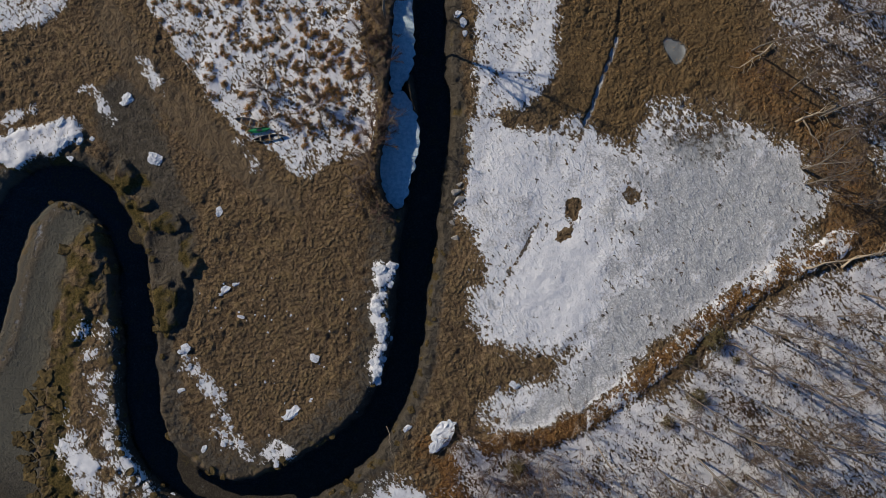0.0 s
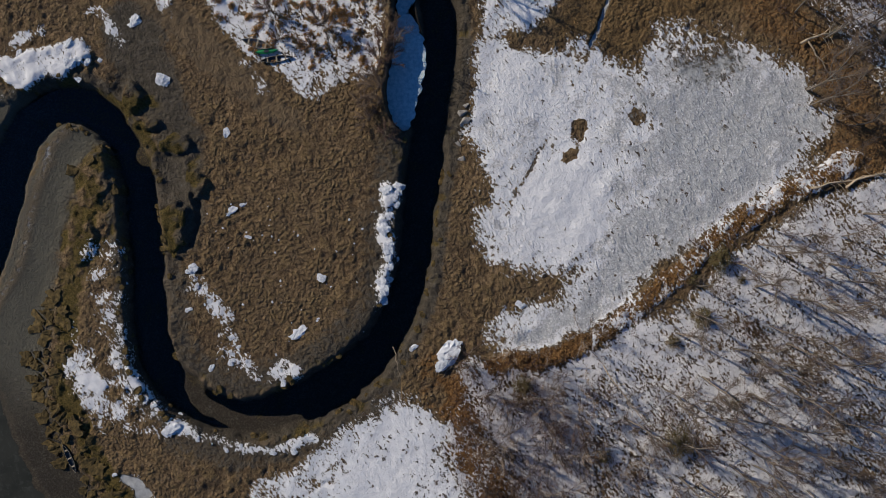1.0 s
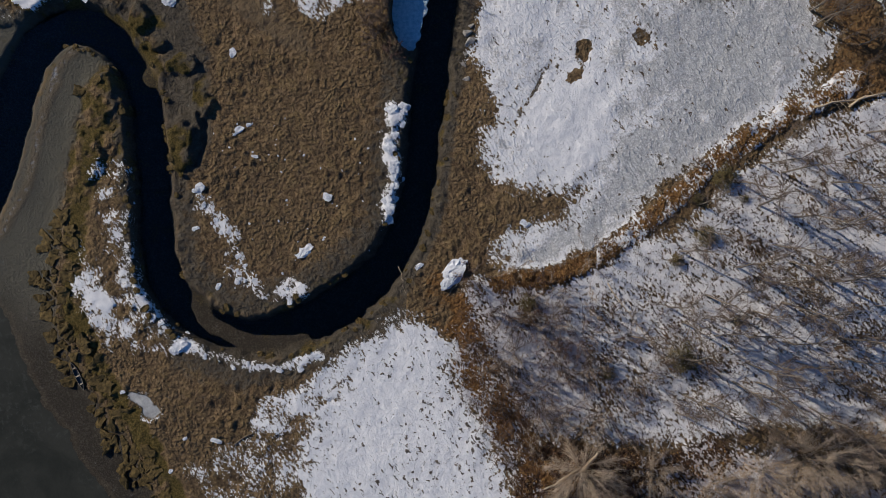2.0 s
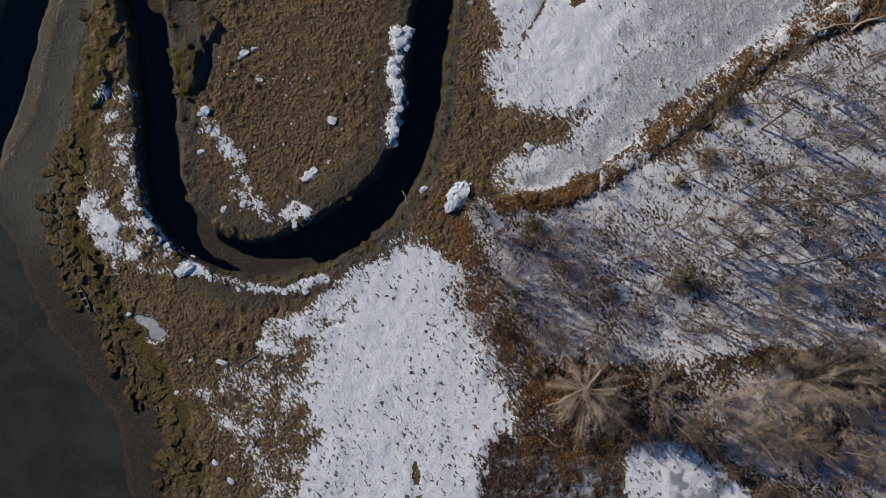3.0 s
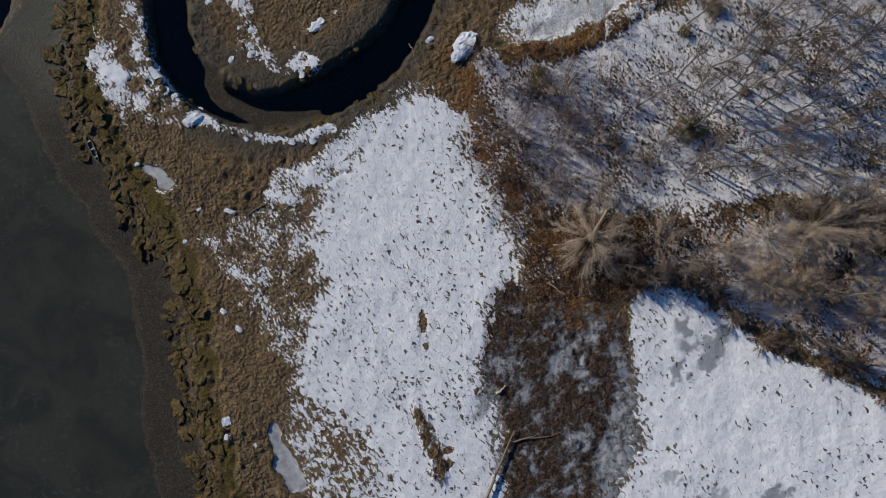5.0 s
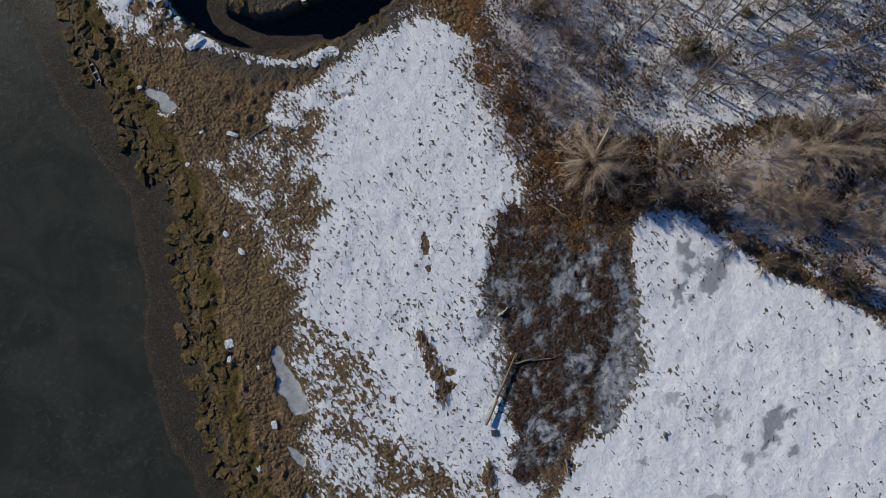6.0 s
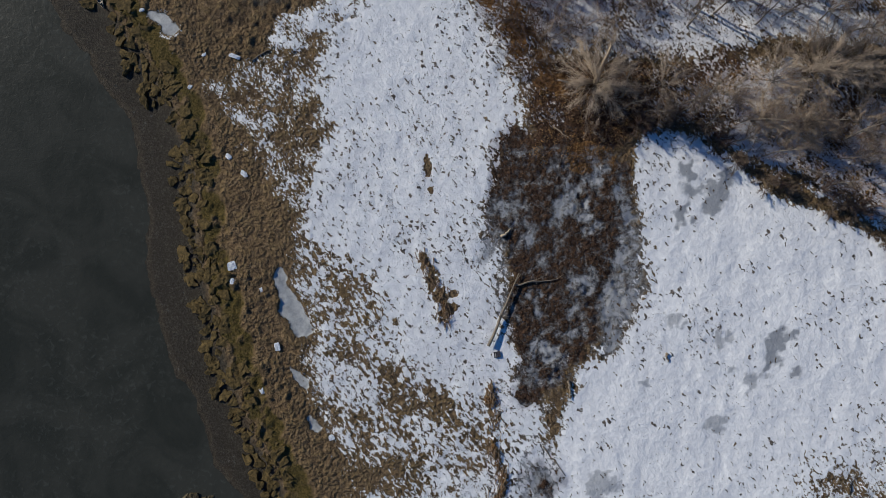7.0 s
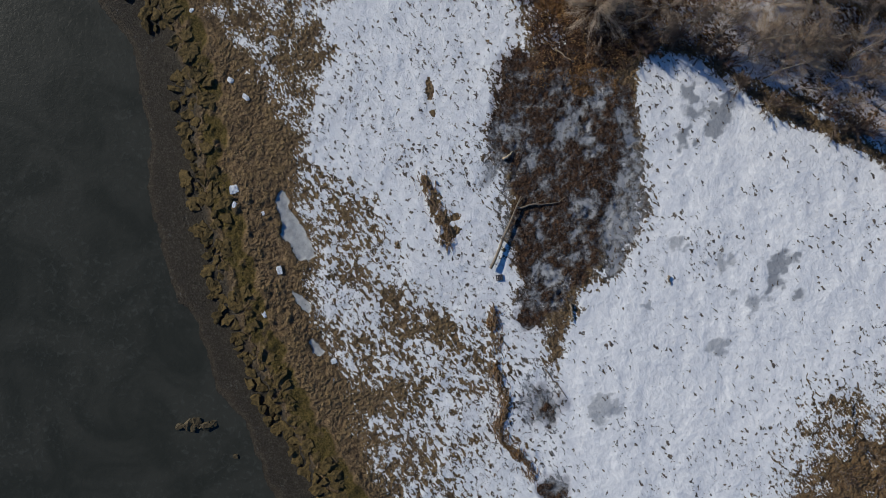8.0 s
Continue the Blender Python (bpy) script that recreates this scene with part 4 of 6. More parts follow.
def build_water():
    p = softened(CREEK, False, 2)
    t = np.gradient(p[:, :2], axis=0)
    t /= np.linalg.norm(t, axis=1)[:, None]
    side = np.stack((-t[:, 1], t[:, 0]), 1)
    reach = (p[:, 2] + 0.9)[:, None]
    verts = [(*(a), WATER) for a in np.vstack((p[:, :2] - side * reach, p[:, :2] + side * reach))]
    n = len(p)
    faces = [(i, i + 1, n + i + 1, n + i) for i in range(n - 1)]
    tagged(new("creek_water", mesh_of("creek_water", verts, faces, CREEK_WATER)), "dark clear water of a narrow tidal creek", "water", kind="structure")
    s = softened([(-90, 200), (-88, 20)] + SHORE + [(60, -260)], False, 1)
    n = len(s)
    verts = [(x + 2.5, y, WATER - 0.02) for x, y in s] + [(-1500.0, y * 6, WATER - 0.02) for x, y in s]
    faces = [(i, n + i, n + i + 1, i + 1) for i in range(n - 1)]
    tagged(new("river_water", mesh_of("river_water", verts, faces, RIVER_WATER)), "dull grey-green silty river water, lightly rippled", "water", kind="structure")


build_water()


# ---- growing and shaping ----
def tubes(segments, sides):
    """Tapered sticks as one list of points and faces: rows of (a, b, radius at a, radius at b)."""
    a = np.array([s[0] for s in segments], float)
    b = np.array([s[1] for s in segments], float)
    ra, rb = np.array([s[2] for s in segments]), np.array([s[3] for s in segments])
    d = b - a
    d /= np.maximum(np.linalg.norm(d, axis=1), 1e-6)[:, None]
    ref = np.where(np.abs(d[:, 2:3]) > 0.9, np.array([[1.0, 0, 0]]), np.array([[0, 0, 1.0]]))
    u = np.cross(d, ref)
    u /= np.linalg.norm(u, axis=1)[:, None]
    v = np.cross(d, u)
    turn = np.arange(sides) * 2 * np.pi / sides
    circle = np.cos(turn)[None, :, None] * u[:, None] + np.sin(turn)[None, :, None] * v[:, None]
    verts = np.concatenate((a[:, None] + circle * ra[:, None, None], b[:, None] + circle * rb[:, None, None]), 1).reshape(-1, 3)
    base = np.arange(len(a))[:, None] * 2 * sides
    faces = []
    for k in range(sides):
        n = (k + 1) % sides
        faces.append(np.stack((base[:, 0] + k, base[:, 0] + n, base[:, 0] + sides + n, base[:, 0] + sides + k), 1))
    return verts, np.concatenate(faces)


def spikes(segments):
    """Three-sided pointed sticks, for twigs and blades."""
    verts, _ = tubes(segments, 3)
    verts = verts.reshape(-1, 6, 3)
    tips = verts[:, 3:].mean(1, keepdims=True)
    verts = np.concatenate((verts[:, :3], tips), 1).reshape(-1, 3)
    base = np.arange(len(segments))[:, None] * 4
    faces = np.concatenate([base + np.array([[k, (k + 1) % 3, 3]]) for k in range(3)])
    return verts, faces


def stick_mesh(name, segments, sides, material):
    """Sticks to a mesh, quickly."""
    verts, faces = tubes(segments, sides) if sides > 3 else spikes(segments)
    data = bpy.data.meshes.new(name)
    data.vertices.add(len(verts))
    data.vertices.foreach_set("co", verts.astype(np.float32).ravel())
    data.loops.add(faces.size)
    data.polygons.add(len(faces))
    data.loops.foreach_set("vertex_index", faces.astype(np.int32).ravel())
    data.polygons.foreach_set("loop_start", np.arange(0, faces.size, faces.shape[1], dtype=np.int32))
    data.polygons.foreach_set("use_smooth", np.ones(len(faces), bool))
    data.update(calc_edges=True)
    data.materials.append(material)
    return data


def pole_mesh(name, joints, radii, sides, material):
    """One closed, crooked tube through the joints."""
    joints = np.array(joints, float)
    ways = np.gradient(joints, axis=0)
    rings = []
    for at, way, radius in zip(joints, ways, radii):
        way = way / max(np.linalg.norm(way), 1e-6)
        u = np.cross(way, (0.0, 0.0, 1.0) if abs(way[2]) < 0.9 else (1.0, 0.0, 0.0))
        u /= np.linalg.norm(u)
        v = np.cross(way, u)
        rings.append([tuple(at + radius * (math.cos(a) * u + math.sin(a) * v)) for a in np.arange(sides) * 2 * math.pi / sides])
    verts = [p for r in rings for p in r]
    n = sides
    faces = [(i * n + k, i * n + (k + 1) % n, (i + 1) * n + (k + 1) % n, (i + 1) * n + k) for i in range(len(rings) - 1) for k in range(n)]
    faces += [tuple(range(n))[::-1], tuple(range((len(rings) - 1) * n, len(rings) * n))]
    return mesh_of(name, verts, faces, material)


def unit(azimuth, rise):
    return np.array((math.cos(azimuth) * math.cos(rise), math.sin(azimuth) * math.cos(rise), math.sin(rise)))


def bent(rng, start, heading, length, pieces, r0, r1, wobble, lift=0.0):
    """A crooked stick in pieces; returns its rows and its joints."""
    rows, joints, at, way = [], [start], np.array(start, float), np.array(heading, float)
    for k in range(pieces):
        way = way + rng.normal(0, wobble, 3) + np.array((0, 0, lift))
        way /= np.linalg.norm(way)
        nxt = at + way * length / pieces
        f0, f1 = k / pieces, (k + 1) / pieces
        rows.append((at, nxt, r0 + (r1 - r0) * f0, r0 + (r1 - r0) * f1))
        joints.append(nxt)
        at = nxt
    return rows, joints


def along(joints, f):
    k = min(int(f * (len(joints) - 1)), len(joints) - 2)
    g = f * (len(joints) - 1) - k
    a, b = np.array(joints[k]), np.array(joints[k + 1])
    return a + (b - a) * g, (b - a) / max(np.linalg.norm(b - a), 1e-6)


def tall_tree(seed, height):
    """Rows for trunk, limbs and twigs of a bare forest tree."""
    rng = np.random.default_rng(seed)
    lean = np.array((rng.normal(0, 0.06), rng.normal(0, 0.06), 1.0))
    trunk, spine = bent(rng, (0, 0, -0.3), lean / np.linalg.norm(lean), height, 9, 0.0105 * height + 0.03, 0.035, 0.06)
    limbs, twigs = [], []
    for k in range(rng.integers(10, 15)):
        f = 0.32 + 0.64 * (k + rng.random()) / 14
        at, way = along(spine, f)
        heading = way * rng.uniform(0.5, 0.9) + unit(rng.uniform(0, 6.28), 0.15) * rng.uniform(0.7, 1.0)
        length = height * rng.uniform(0.20, 0.36) * (1.25 - 0.75 * f)
        rows, joints = bent(rng, at, heading / np.linalg.norm(heading), length, 5, 0.05 + 0.025 * (1 - f), 0.014, 0.16, 0.06)
        limbs.append(rows)
        for _ in range(int(7 + length * 3.2)):
            p, w = along(joints, rng.uniform(0.2, 1.0))
            h = w + rng.normal(0, 0.55, 3) + np.array((0, 0, 0.25))
            rows, sub = bent(rng, p, h / np.linalg.norm(h), rng.uniform(0.7, 1.9), 2, 0.030, 0.014, 0.2)
            twigs += rows
            for _ in range(3):
                p2, w2 = along(sub, rng.uniform(0.2, 0.95))
                h2 = w2 + rng.normal(0, 0.6, 3)
                twigs.append((p2, p2 + h2 / np.linalg.norm(h2) * rng.uniform(0.3, 0.9), 0.013, 0.006))
    return trunk, limbs, twigs


def fan_bush(seed, height, stems, twig_count, spread=1.0, thick=0.035, haze=0.012):
    """Rows for the stems and the twig haze of a bush with many stems from one foot."""
    rng = np.random.default_rng(seed)
    stalks, twigs = [], []
    for k in range(stems):
        heading = unit(rng.uniform(0, 6.28), math.radians(90 - spread * rng.uniform(5, 48)))
        length = height * rng.uniform(0.7, 1.05)
        foot = np.array((rng.normal(0, 0.25), rng.normal(0, 0.25), -0.15))
        rows, joints = bent(rng, foot, heading, length, 5, thick * rng.uniform(0.6, 1.3), 0.010, 0.09, 0.0)
        stalks.append(rows)
        for _ in range(twig_count):
            p, w = along(joints, rng.uniform(0.25, 1.0) ** 0.8)
            h = w * 1.1 + rng.normal(0, 0.38, 3)
            h /= np.linalg.norm(h)
            length2 = height * rng.uniform(0.10, 0.26)
            end = p + h * length2
            twigs.append((p, end, haze, haze * 0.5))
            for _ in range(2):
                h2 = h + rng.normal(0, 0.4, 3)
                q = p + h * length2 * rng.uniform(0.3, 0.8)
                twigs.append((q, q + h2 / np.linalg.norm(h2) * length2 * 0.6, haze * 0.7, haze * 0.4))
    return stalks, twigs


def set_down(x, y, sink=0.0):
    return Vector((x, y, ground_height(x, y) - sink))


# ---- bare trees ----
TREE_SHAPES = []
for k, tall in enumerate((10.5, 12.0, 13.0, 11.5, 14.0, 9.5)):
    trunk_rows, limb_rows, twig_rows = tall_tree(100 + k, tall)
    TREE_SHAPES.append((pole_mesh("trunk", [r[0] for r in trunk_rows] + [trunk_rows[-1][1]], [r[2] for r in trunk_rows] + [trunk_rows[-1][3]], 7, BARK), [stick_mesh("limb", rows, 4, BARK) for rows in limb_rows], stick_mesh("crown", twig_rows, 3, TWIG)))
TREE_LABELS = ["tall bare winter tree with a pale grey trunk on snowy ground", "slender leafless tree with pale bark and thin crown", "tall leafless hardwood with spreading grey limbs in the woods"]


def bare_tree(shape, x, y, turn, size):
    ob = holder("bare_tree", set_down(x, y), TREE_LABELS[shape % 3], "tree", "bare trees in the snowy woods")
    ob.rotation_euler, ob.scale = (0, 0, turn), (size, size, size)
    trunk, limbs, twigs = TREE_SHAPES[shape]
    child("trunk", trunk, ob)
    for limb in limbs:
        child("limb", limb, ob)
    tagged(child("crown", twigs, ob, "haze of thin leafless twigs"), kind="stuff")


WOODS_SOUTH = [(50.4, -7.2), (55.7, -8.7), (51.8, -11.4), (44.7, -13.0), (59.6, -13.0), (53.8, -18.5), (38.4, -16.5), (48.3, -10.0), (61.7, -8.7), (65.3, -5.1), (59.7, -20.3), (48.2, -16.7), (37.5, -20.3), (63.3, -15.8), (67.0, -12.3), (57.9, -24.7), (44.6, -26.5), (52.5, -29.1), (62.3, -27.3), (67.7, -21.1), (47.1, -33.6), (56.0, -34.4), (66.6, -32.6), (35.4, -24.0), (33.6, -32.9), (46.3, -37.7), (51.7, -38.3), (61.7, -41.0), (43.6, -44.7), (52.6, -45.6), (67.1, -47.5), (27.2, -37.4), (59.8, -51.0)]
WOODS_NORTH = [(48.8, 33.6), (53.3, 39.1), (58.7, 36.3), (62.2, 30.0), (67.6, 33.6), (57.8, 44.9), (66.6, 25.4), (70.5, 41.0), (64.7, 20.7), (71.3, 13.0), (73.8, 5.2)]
rng = np.random.default_rng(7)
more = []
while len(more) < 40:
    x, y = rng.uniform(70, 110), rng.uniform(-75, 60)
    if all(math.hypot(x - a, y - b) > 4.5 for a, b in WOODS_SOUTH + WOODS_NORTH + more):
        more.append((x, y))
inner = []
while len(inner) < 34:
    f, x = rng.random(), rng.uniform(34, 71)
    y = -50 + f * (46 - (71 - x) * 0.85)
    if all(math.hypot(x - a, y - b) > 3.0 for a, b in WOODS_SOUTH + inner):
        inner.append((x, y))
for k in range(26):
    inner.append((rng.uniform(54, 76), rng.uniform(8, 46)))
for k, (x, y) in enumerate(WOODS_SOUTH + WOODS_NORTH + more + inner):
    bare_tree((k * 5 + k // 6) % 6, x, y, k * 2.39, 0.82 + 0.32 * ((k * 37) % 17) / 17)
for x, y, size in ((-9.3, 38.0, 1.7), (-10.2, 44.5, 0.8), (-9.4, 20.5, 0.95), (24.0, -61.0, 1.05), (36.0, -63.5, 0.8), (45.0, -65.0, 0.95), (52.5, -66.0, 0.85), (60.0, -68.0, 0.95), (68.0, -70.0, 1.0)):
    bare_tree(3, x, y, x, size)

rng = np.random.default_rng(17)
for k in range(20):
    f = (k + rng.random()) / 20
    bare_tree((k * 5) % 6, 28.0 + 48.0 * f, -63.0 - 20.0 * f * f + rng.uniform(-1.5, 3.0), k * 1.9, rng.uniform(0.45, 0.75))

for k, (x, y, size) in enumerate([(24.5, -62.8, 0.75), (27.5, -63.6, 0.9), (30.5, -64.0, 0.7), (33.5, -63.6, 0.95), (37.5, -66.2, 0.85), (42.0, -68.2, 0.8), (46.5, -70.6, 0.9), (51.0, -73.0, 0.85), (57.0, -75.4, 0.9)]):
    bare_tree((k * 2 + 1) % 6, x, y, k * 1.1, size)

# ---- bushes ----
FAN_SHAPES = []
for k, (tall, stems, count) in enumerate(((8.6, 52, 62), (6.5, 32, 48), (7.2, 32, 48))):
    s, t = fan_bush(200 + k, tall, stems, count, 1.55, 0.032, 0.017)
    FAN_SHAPES.append(([stick_mesh("stem", rows, 4, BLEACHED if k == 0 else BARK) for rows in s], stick_mesh("crown", t, 3, TAN_TWIG)))
BANK_SHAPES = []
for k in range(3):
    s, t = fan_bush(250 + k, 6.0, 13, 52, 1.35, 0.045, 0.034)
    BANK_SHAPES.append(([stick_mesh("stem", rows, 4, DRIFTWOOD) for rows in s], stick_mesh("crown", t, 3, (TWIG, TWIG, RED_TWIG)[k])))
THICKET_SHAPES = []
for k in range(5):
    s, t = fan_bush(300 + k, 2.0 + 0.35 * k, 9, 18, 1.25, 0.02, 0.013)
    THICKET_SHAPES.append(([stick_mesh("stem", rows, 4, TWIG) for rows in s], stick_mesh("crown", t, 3, (RED_TWIG, TWIG, RED_TWIG, TAN_TWIG, TWIG)[k])))


def bush(name, shapes, k, x, y, turn, size, label, group):
    ob = holder(name, set_down(x, y), label, "bush", group)
    ob.rotation_euler, ob.scale = (0, 0, turn), (size, size, size)
    for stem in shapes[k][0]:
        child("stem", stem, ob)
    tagged(child("crown", shapes[k][1], ob, "dense haze of fine bare twigs"), kind="stuff")


for k, (x, y, size) in enumerate([(20.0, -58.5, 1.0), (30.6, -59.2, 0.85), (48.1, -58.5, 1.0), (55.3, -56.5, 1.1), (40.5, -60.5, 0.7), (62.6, -55.4, 1.0), (68.1, -58.0, 1.0), (68.5, -50.8, 0.9), (61.7, -64.5, 0.8), (46.3, -64.5, 0.6), (75.0, -66.0, 1.0), (80.0, -57.0, 1.1), (52.5, -66.5, 0.7), (66.5, -71.0, 0.8)]):
    bush("willow_bush", FAN_SHAPES, k % 3, x, y, k * 1.7, size, "large leafless tan willow bush fanning from one foot", "willow bushes by the snowfield")
for k, (x, y, size) in enumerate([(-29.4, 27.6, 0.62), (-20.8, 25.2, 0.72), (-28.0, 22.9, 0.4), (-22.8, 21.9, 0.42), (-12.0, 40.1, 0.55), (-11.0, 34.7, 0.5), (-9.9, 29.2, 0.55), (-9.6, 25.4, 0.5), (-11.4, 19.2, 0.85), (-11.7, 14.7, 0.75), (-14.4, 12.4, 0.55), (-10.6, 7.4, 0.5), (-13.5, 10.1, 0.5), (-13.4, 36.5, 0.6), (-10.4, 42.5, 0.7), (-12.2, 31.8, 0.55), (-10.0, 37.2, 0.65), (-10.6, 22.3, 0.6), (-12.6, 17.0, 0.6), (-11.0, 45.5, 0.7), (-9.2, 32.2, 0.5), (-11.8, 12.4, 0.5)]):
    bush("bank_bush", BANK_SHAPES, k % 3, x, y, k * 2.1, size, "bare greyish bush on the snowy creek bank", "bare bushes by the creek")
rng = np.random.default_rng(18)
snow_rim = softened(SNOW_EAST[:8], False)
for k in range(30):
    q = snow_rim[int((k + rng.random()) / 30 * (len(snow_rim) - 1))]
    bush("bank_bush", BANK_SHAPES, k % 3, float(q[0]) + rng.uniform(-0.5, 1.5), float(q[1]) + rng.uniform(0.3, 3.2), k * 2.1, rng.uniform(0.35, 0.6), "bare brown bush at the edge of the snowfield", "bare bushes by the snowfield")
THICKET_SPOTS = [(2.7, -30.2), (5.4, -33.8), (3.6, -38.4), (6.3, -41.1), (9.1, -35.6), (12.7, -33.8), (17.3, -32.9), (14.5, -38.4), (10.0, -42.0), (7.3, -45.6), (10.9, -47.5), (16.3, -42.9), (20.0, -38.3), (20.9, -43.8), (14.5, -49.3), (18.2, -49.3), (4.5, -47.5), (8.2, -51.1), (11.8, -53.8), (7.3, -55.6), (21.8, -33.8), (23.6, -41.1), (26.3, -45.6), (21.8, -51.1), (29.1, -47.4), (12.7, -29.3), (31.8, -44.7)]
rng = np.random.default_rng(8)
for x, y in list(THICKET_SPOTS):
    for _ in range(2):
        THICKET_SPOTS.append((x + rng.uniform(-2.6, 2.6), y + rng.uniform(-2.6, 2.6)))
for k in range(44):
    THICKET_SPOTS.append((rng.uniform(10, 35), rng.uniform(-56, -31)))
for k in range(48):
    f = rng.random()
    THICKET_SPOTS.append((16 + 56 * f, -62.5 - 9 * f + rng.uniform(-3.5, 3.5)))
for k in range(40):
    f = rng.random()
    THICKET_SPOTS.append((34 + 36 * rng.random(), -6 - 46 * f))
for x, y in [(20.9, -24.9), (22.2, -23.5), (38.2, -9.4), (33.6, -18.3), (43.6, -8.3), (9.5, -26.7), (30.0, -19.5), (52.0, 28.0), (55.0, 24.0), (58.5, 17.0), (61.0, 10.0), (64.0, 5.0), (50.0, 30.5)]:
    THICKET_SPOTS.append((x, y))
for k in range(26):
    THICKET_SPOTS.append((rng.uniform(58, 78), rng.uniform(-146, -124)))
for k, (x, y) in enumerate(THICKET_SPOTS):
    bush("thicket_bush", THICKET_SHAPES, k % 5, x, y, k * 2.4, (0.8 + 0.5 * rng.random()) * (1.35 if x < 26 and y > -52 else 1.0), "low bare reddish-brown thicket bush in snow", "thicket bushes")


# ---- evergreen bushes ----
def evergreen(seed, radius):
    rng = np.random.default_rng(seed)
    needles, stem = [], []
    for k in range(26):
        stem.append((np.zeros(3), unit(rng.uniform(0, 6.28), rng.uniform(0.2, 1.5)) * radius * 0.8, 0.03, 0.01))
    for k in range(1900):
        way = unit(rng.uniform(0, 6.28), rng.uniform(0.02, 1.5))
        r = radius * rng.uniform(0.55, 1.0) * (0.8 + 0.3 * math.sin(5 * way[0] + seed) * math.cos(4 * way[1]))
        p = way * r * np.array((1, 1, 0.95))
        h = way + rng.normal(0, 0.5, 3)
        needles.append((p, p + h / np.linalg.norm(h) * rng.uniform(0.10, 0.26), 0.024, 0.008))
    return stick_mesh("stems", stem, 3, TWIG), stick_mesh("foliage", needles, 3, NEEDLE)


EVERGREENS = [evergreen(400 + k, 1.6) for k in range(3)]
for k, (x, y, size) in enumerate([(42.2, -12.3, 1.7), (39.4, -21.5, 1.4), (34.8, -25.4, 0.9), (45.8, -15.6, 0.6), (38.2, -15.6, 0.9), (11.3, -32.2, 1.2), (44.5, -35.1, 0.8), (35.4, -41.0, 2.0), (24.0, -43.5, 0.9)]):
    ob = holder("evergreen_bush", set_down(x, y, 0.1), "rounded olive-green evergreen bush standing in snow", "bush", "evergreen bushes")
    ob.rotation_euler, ob.scale = (0, 0, k * 1.3), (size, size, size)
    child("stem", EVERGREENS[k % 3][0], ob)
    tagged(child("foliage", EVERGREENS[k % 3][1], ob, "dense olive-green needles"), kind="stuff")


# ---- dry grass ----
def tufts(name, spots, blades, reach, width, material, label, seed):
    rng = np.random.default_rng(seed)
    rows = []
    for x, y, size in spots:
        z = ground_height(x, y)
        for _ in range(blades):
            way = unit(rng.uniform(0, 6.28), rng.uniform(0.3, 1.4))
            foot = np.array((x + rng.normal(0, 0.42 * reach) * size, y + rng.normal(0, 0.42 * reach) * size, z - 0.06))
            mid = foot + way * reach * size * rng.uniform(0.4, 0.7)
            rows.append((foot, mid, width, width * 0.8))
            rows.append((mid, mid + (way * 0.7 + np.array((0.25, -0.15, -0.35))) * reach * size * 0.45, width * 0.8, width * 0.2))
    return tagged(new(name, stick_mesh(name, rows, 3, material)), label, "grass", kind="stuff")


def scatter(field, low, count, seed, x_range, y_range, sizes):
    """Random spots where a field of the sheet is at least low."""
    rng = np.random.default_rng(seed)
    z, out = field.reshape(GX.shape), []
    for _ in range(count * 12):
        x, y = rng.uniform(*x_range), rng.uniform(*y_range)
        i, j = int((x - X0) / STEP) + len(ring), int((y - Y0) / STEP) + len(ring)
        if z[j, i] > low + 0.35 * rng.random():
            out.append((x, y, rng.uniform(*sizes)))
            if len(out) == count:
                break
    return out


tufts("tussock_grass", scatter(tussocks * (0.55 + 2.6 * mid + 1.2 * big), 0.40, 460, 31, (-52, -10), (10, 46), (0.6, 2.0)), 44, 0.36, 0.095, STRAW, "dry straw-coloured grass tussocks poking through snow", 41)
tufts("snowfield_tufts", scatter(np.clip(flecks * 1.1, 0, 1) * (1 - bog) * np.maximum(main, east), 0.35, 1500, 32, (-36, 74), (-138, -42), (0.3, 0.9)), 7, 0.45, 0.04, TIP, "small dark grass tips poking through the snowfield", 42)
tufts("edge_grass", scatter(np.maximum(rust, roots), 0.5, 1500, 33, (0, 76), (-140, 46), (0.5, 1.3)), 9, 0.6, 0.04, STRAW, "rust-coloured dry grass along the wood's edge", 43)
tufts("bog_heath", scatter(bog, 0.45, 900, 35, (-2, 34), (-114, -64), (0.4, 1.2)), 9, 0.42, 0.035, TIP, "dark brown low heath tufts in the frozen bog", 45)
tufts("marsh_tufts", scatter(tan_field, 0.6, 500, 34, (14, 52), (12, 46), (0.5, 1.1)), 8, 0.45, 0.03, STRAW, "tan matted marsh grass", 44)


def wrack(name, line, count, wide, material, label, seed):
    """Matted straw and sticks lying along a line."""
    rng = np.random.default_rng(seed)
    p = softened(line, False)
    rows = []
    for _ in range(count):
        f = rng.uniform(0, len(p) - 1.001)
        i = int(f)
        if math.sin(i * 1.7 + seed) < -0.55:
            continue
        way = p[i + 1] - p[i]
        q = p[i] + way * (f - i) + rng.normal(0, wide, 2)
        turn = math.atan2(way[1], way[0]) + rng.normal(0, 0.45)
        half = rng.uniform(0.2, 0.7)
        z = ground_height(float(q[0]), float(q[1])) + rng.uniform(0.0, 0.22)
        d = half * np.array((math.cos(turn), math.sin(turn), rng.normal(0, 0.12)))
        at = np.array((q[0], q[1], z))
        rows.append((at - d, at + d, rng.uniform(0.04, 0.10), 0.03))
    return tagged(new(name, stick_mesh(name, rows, 4, material)), label, "wrack", kind="stuff")


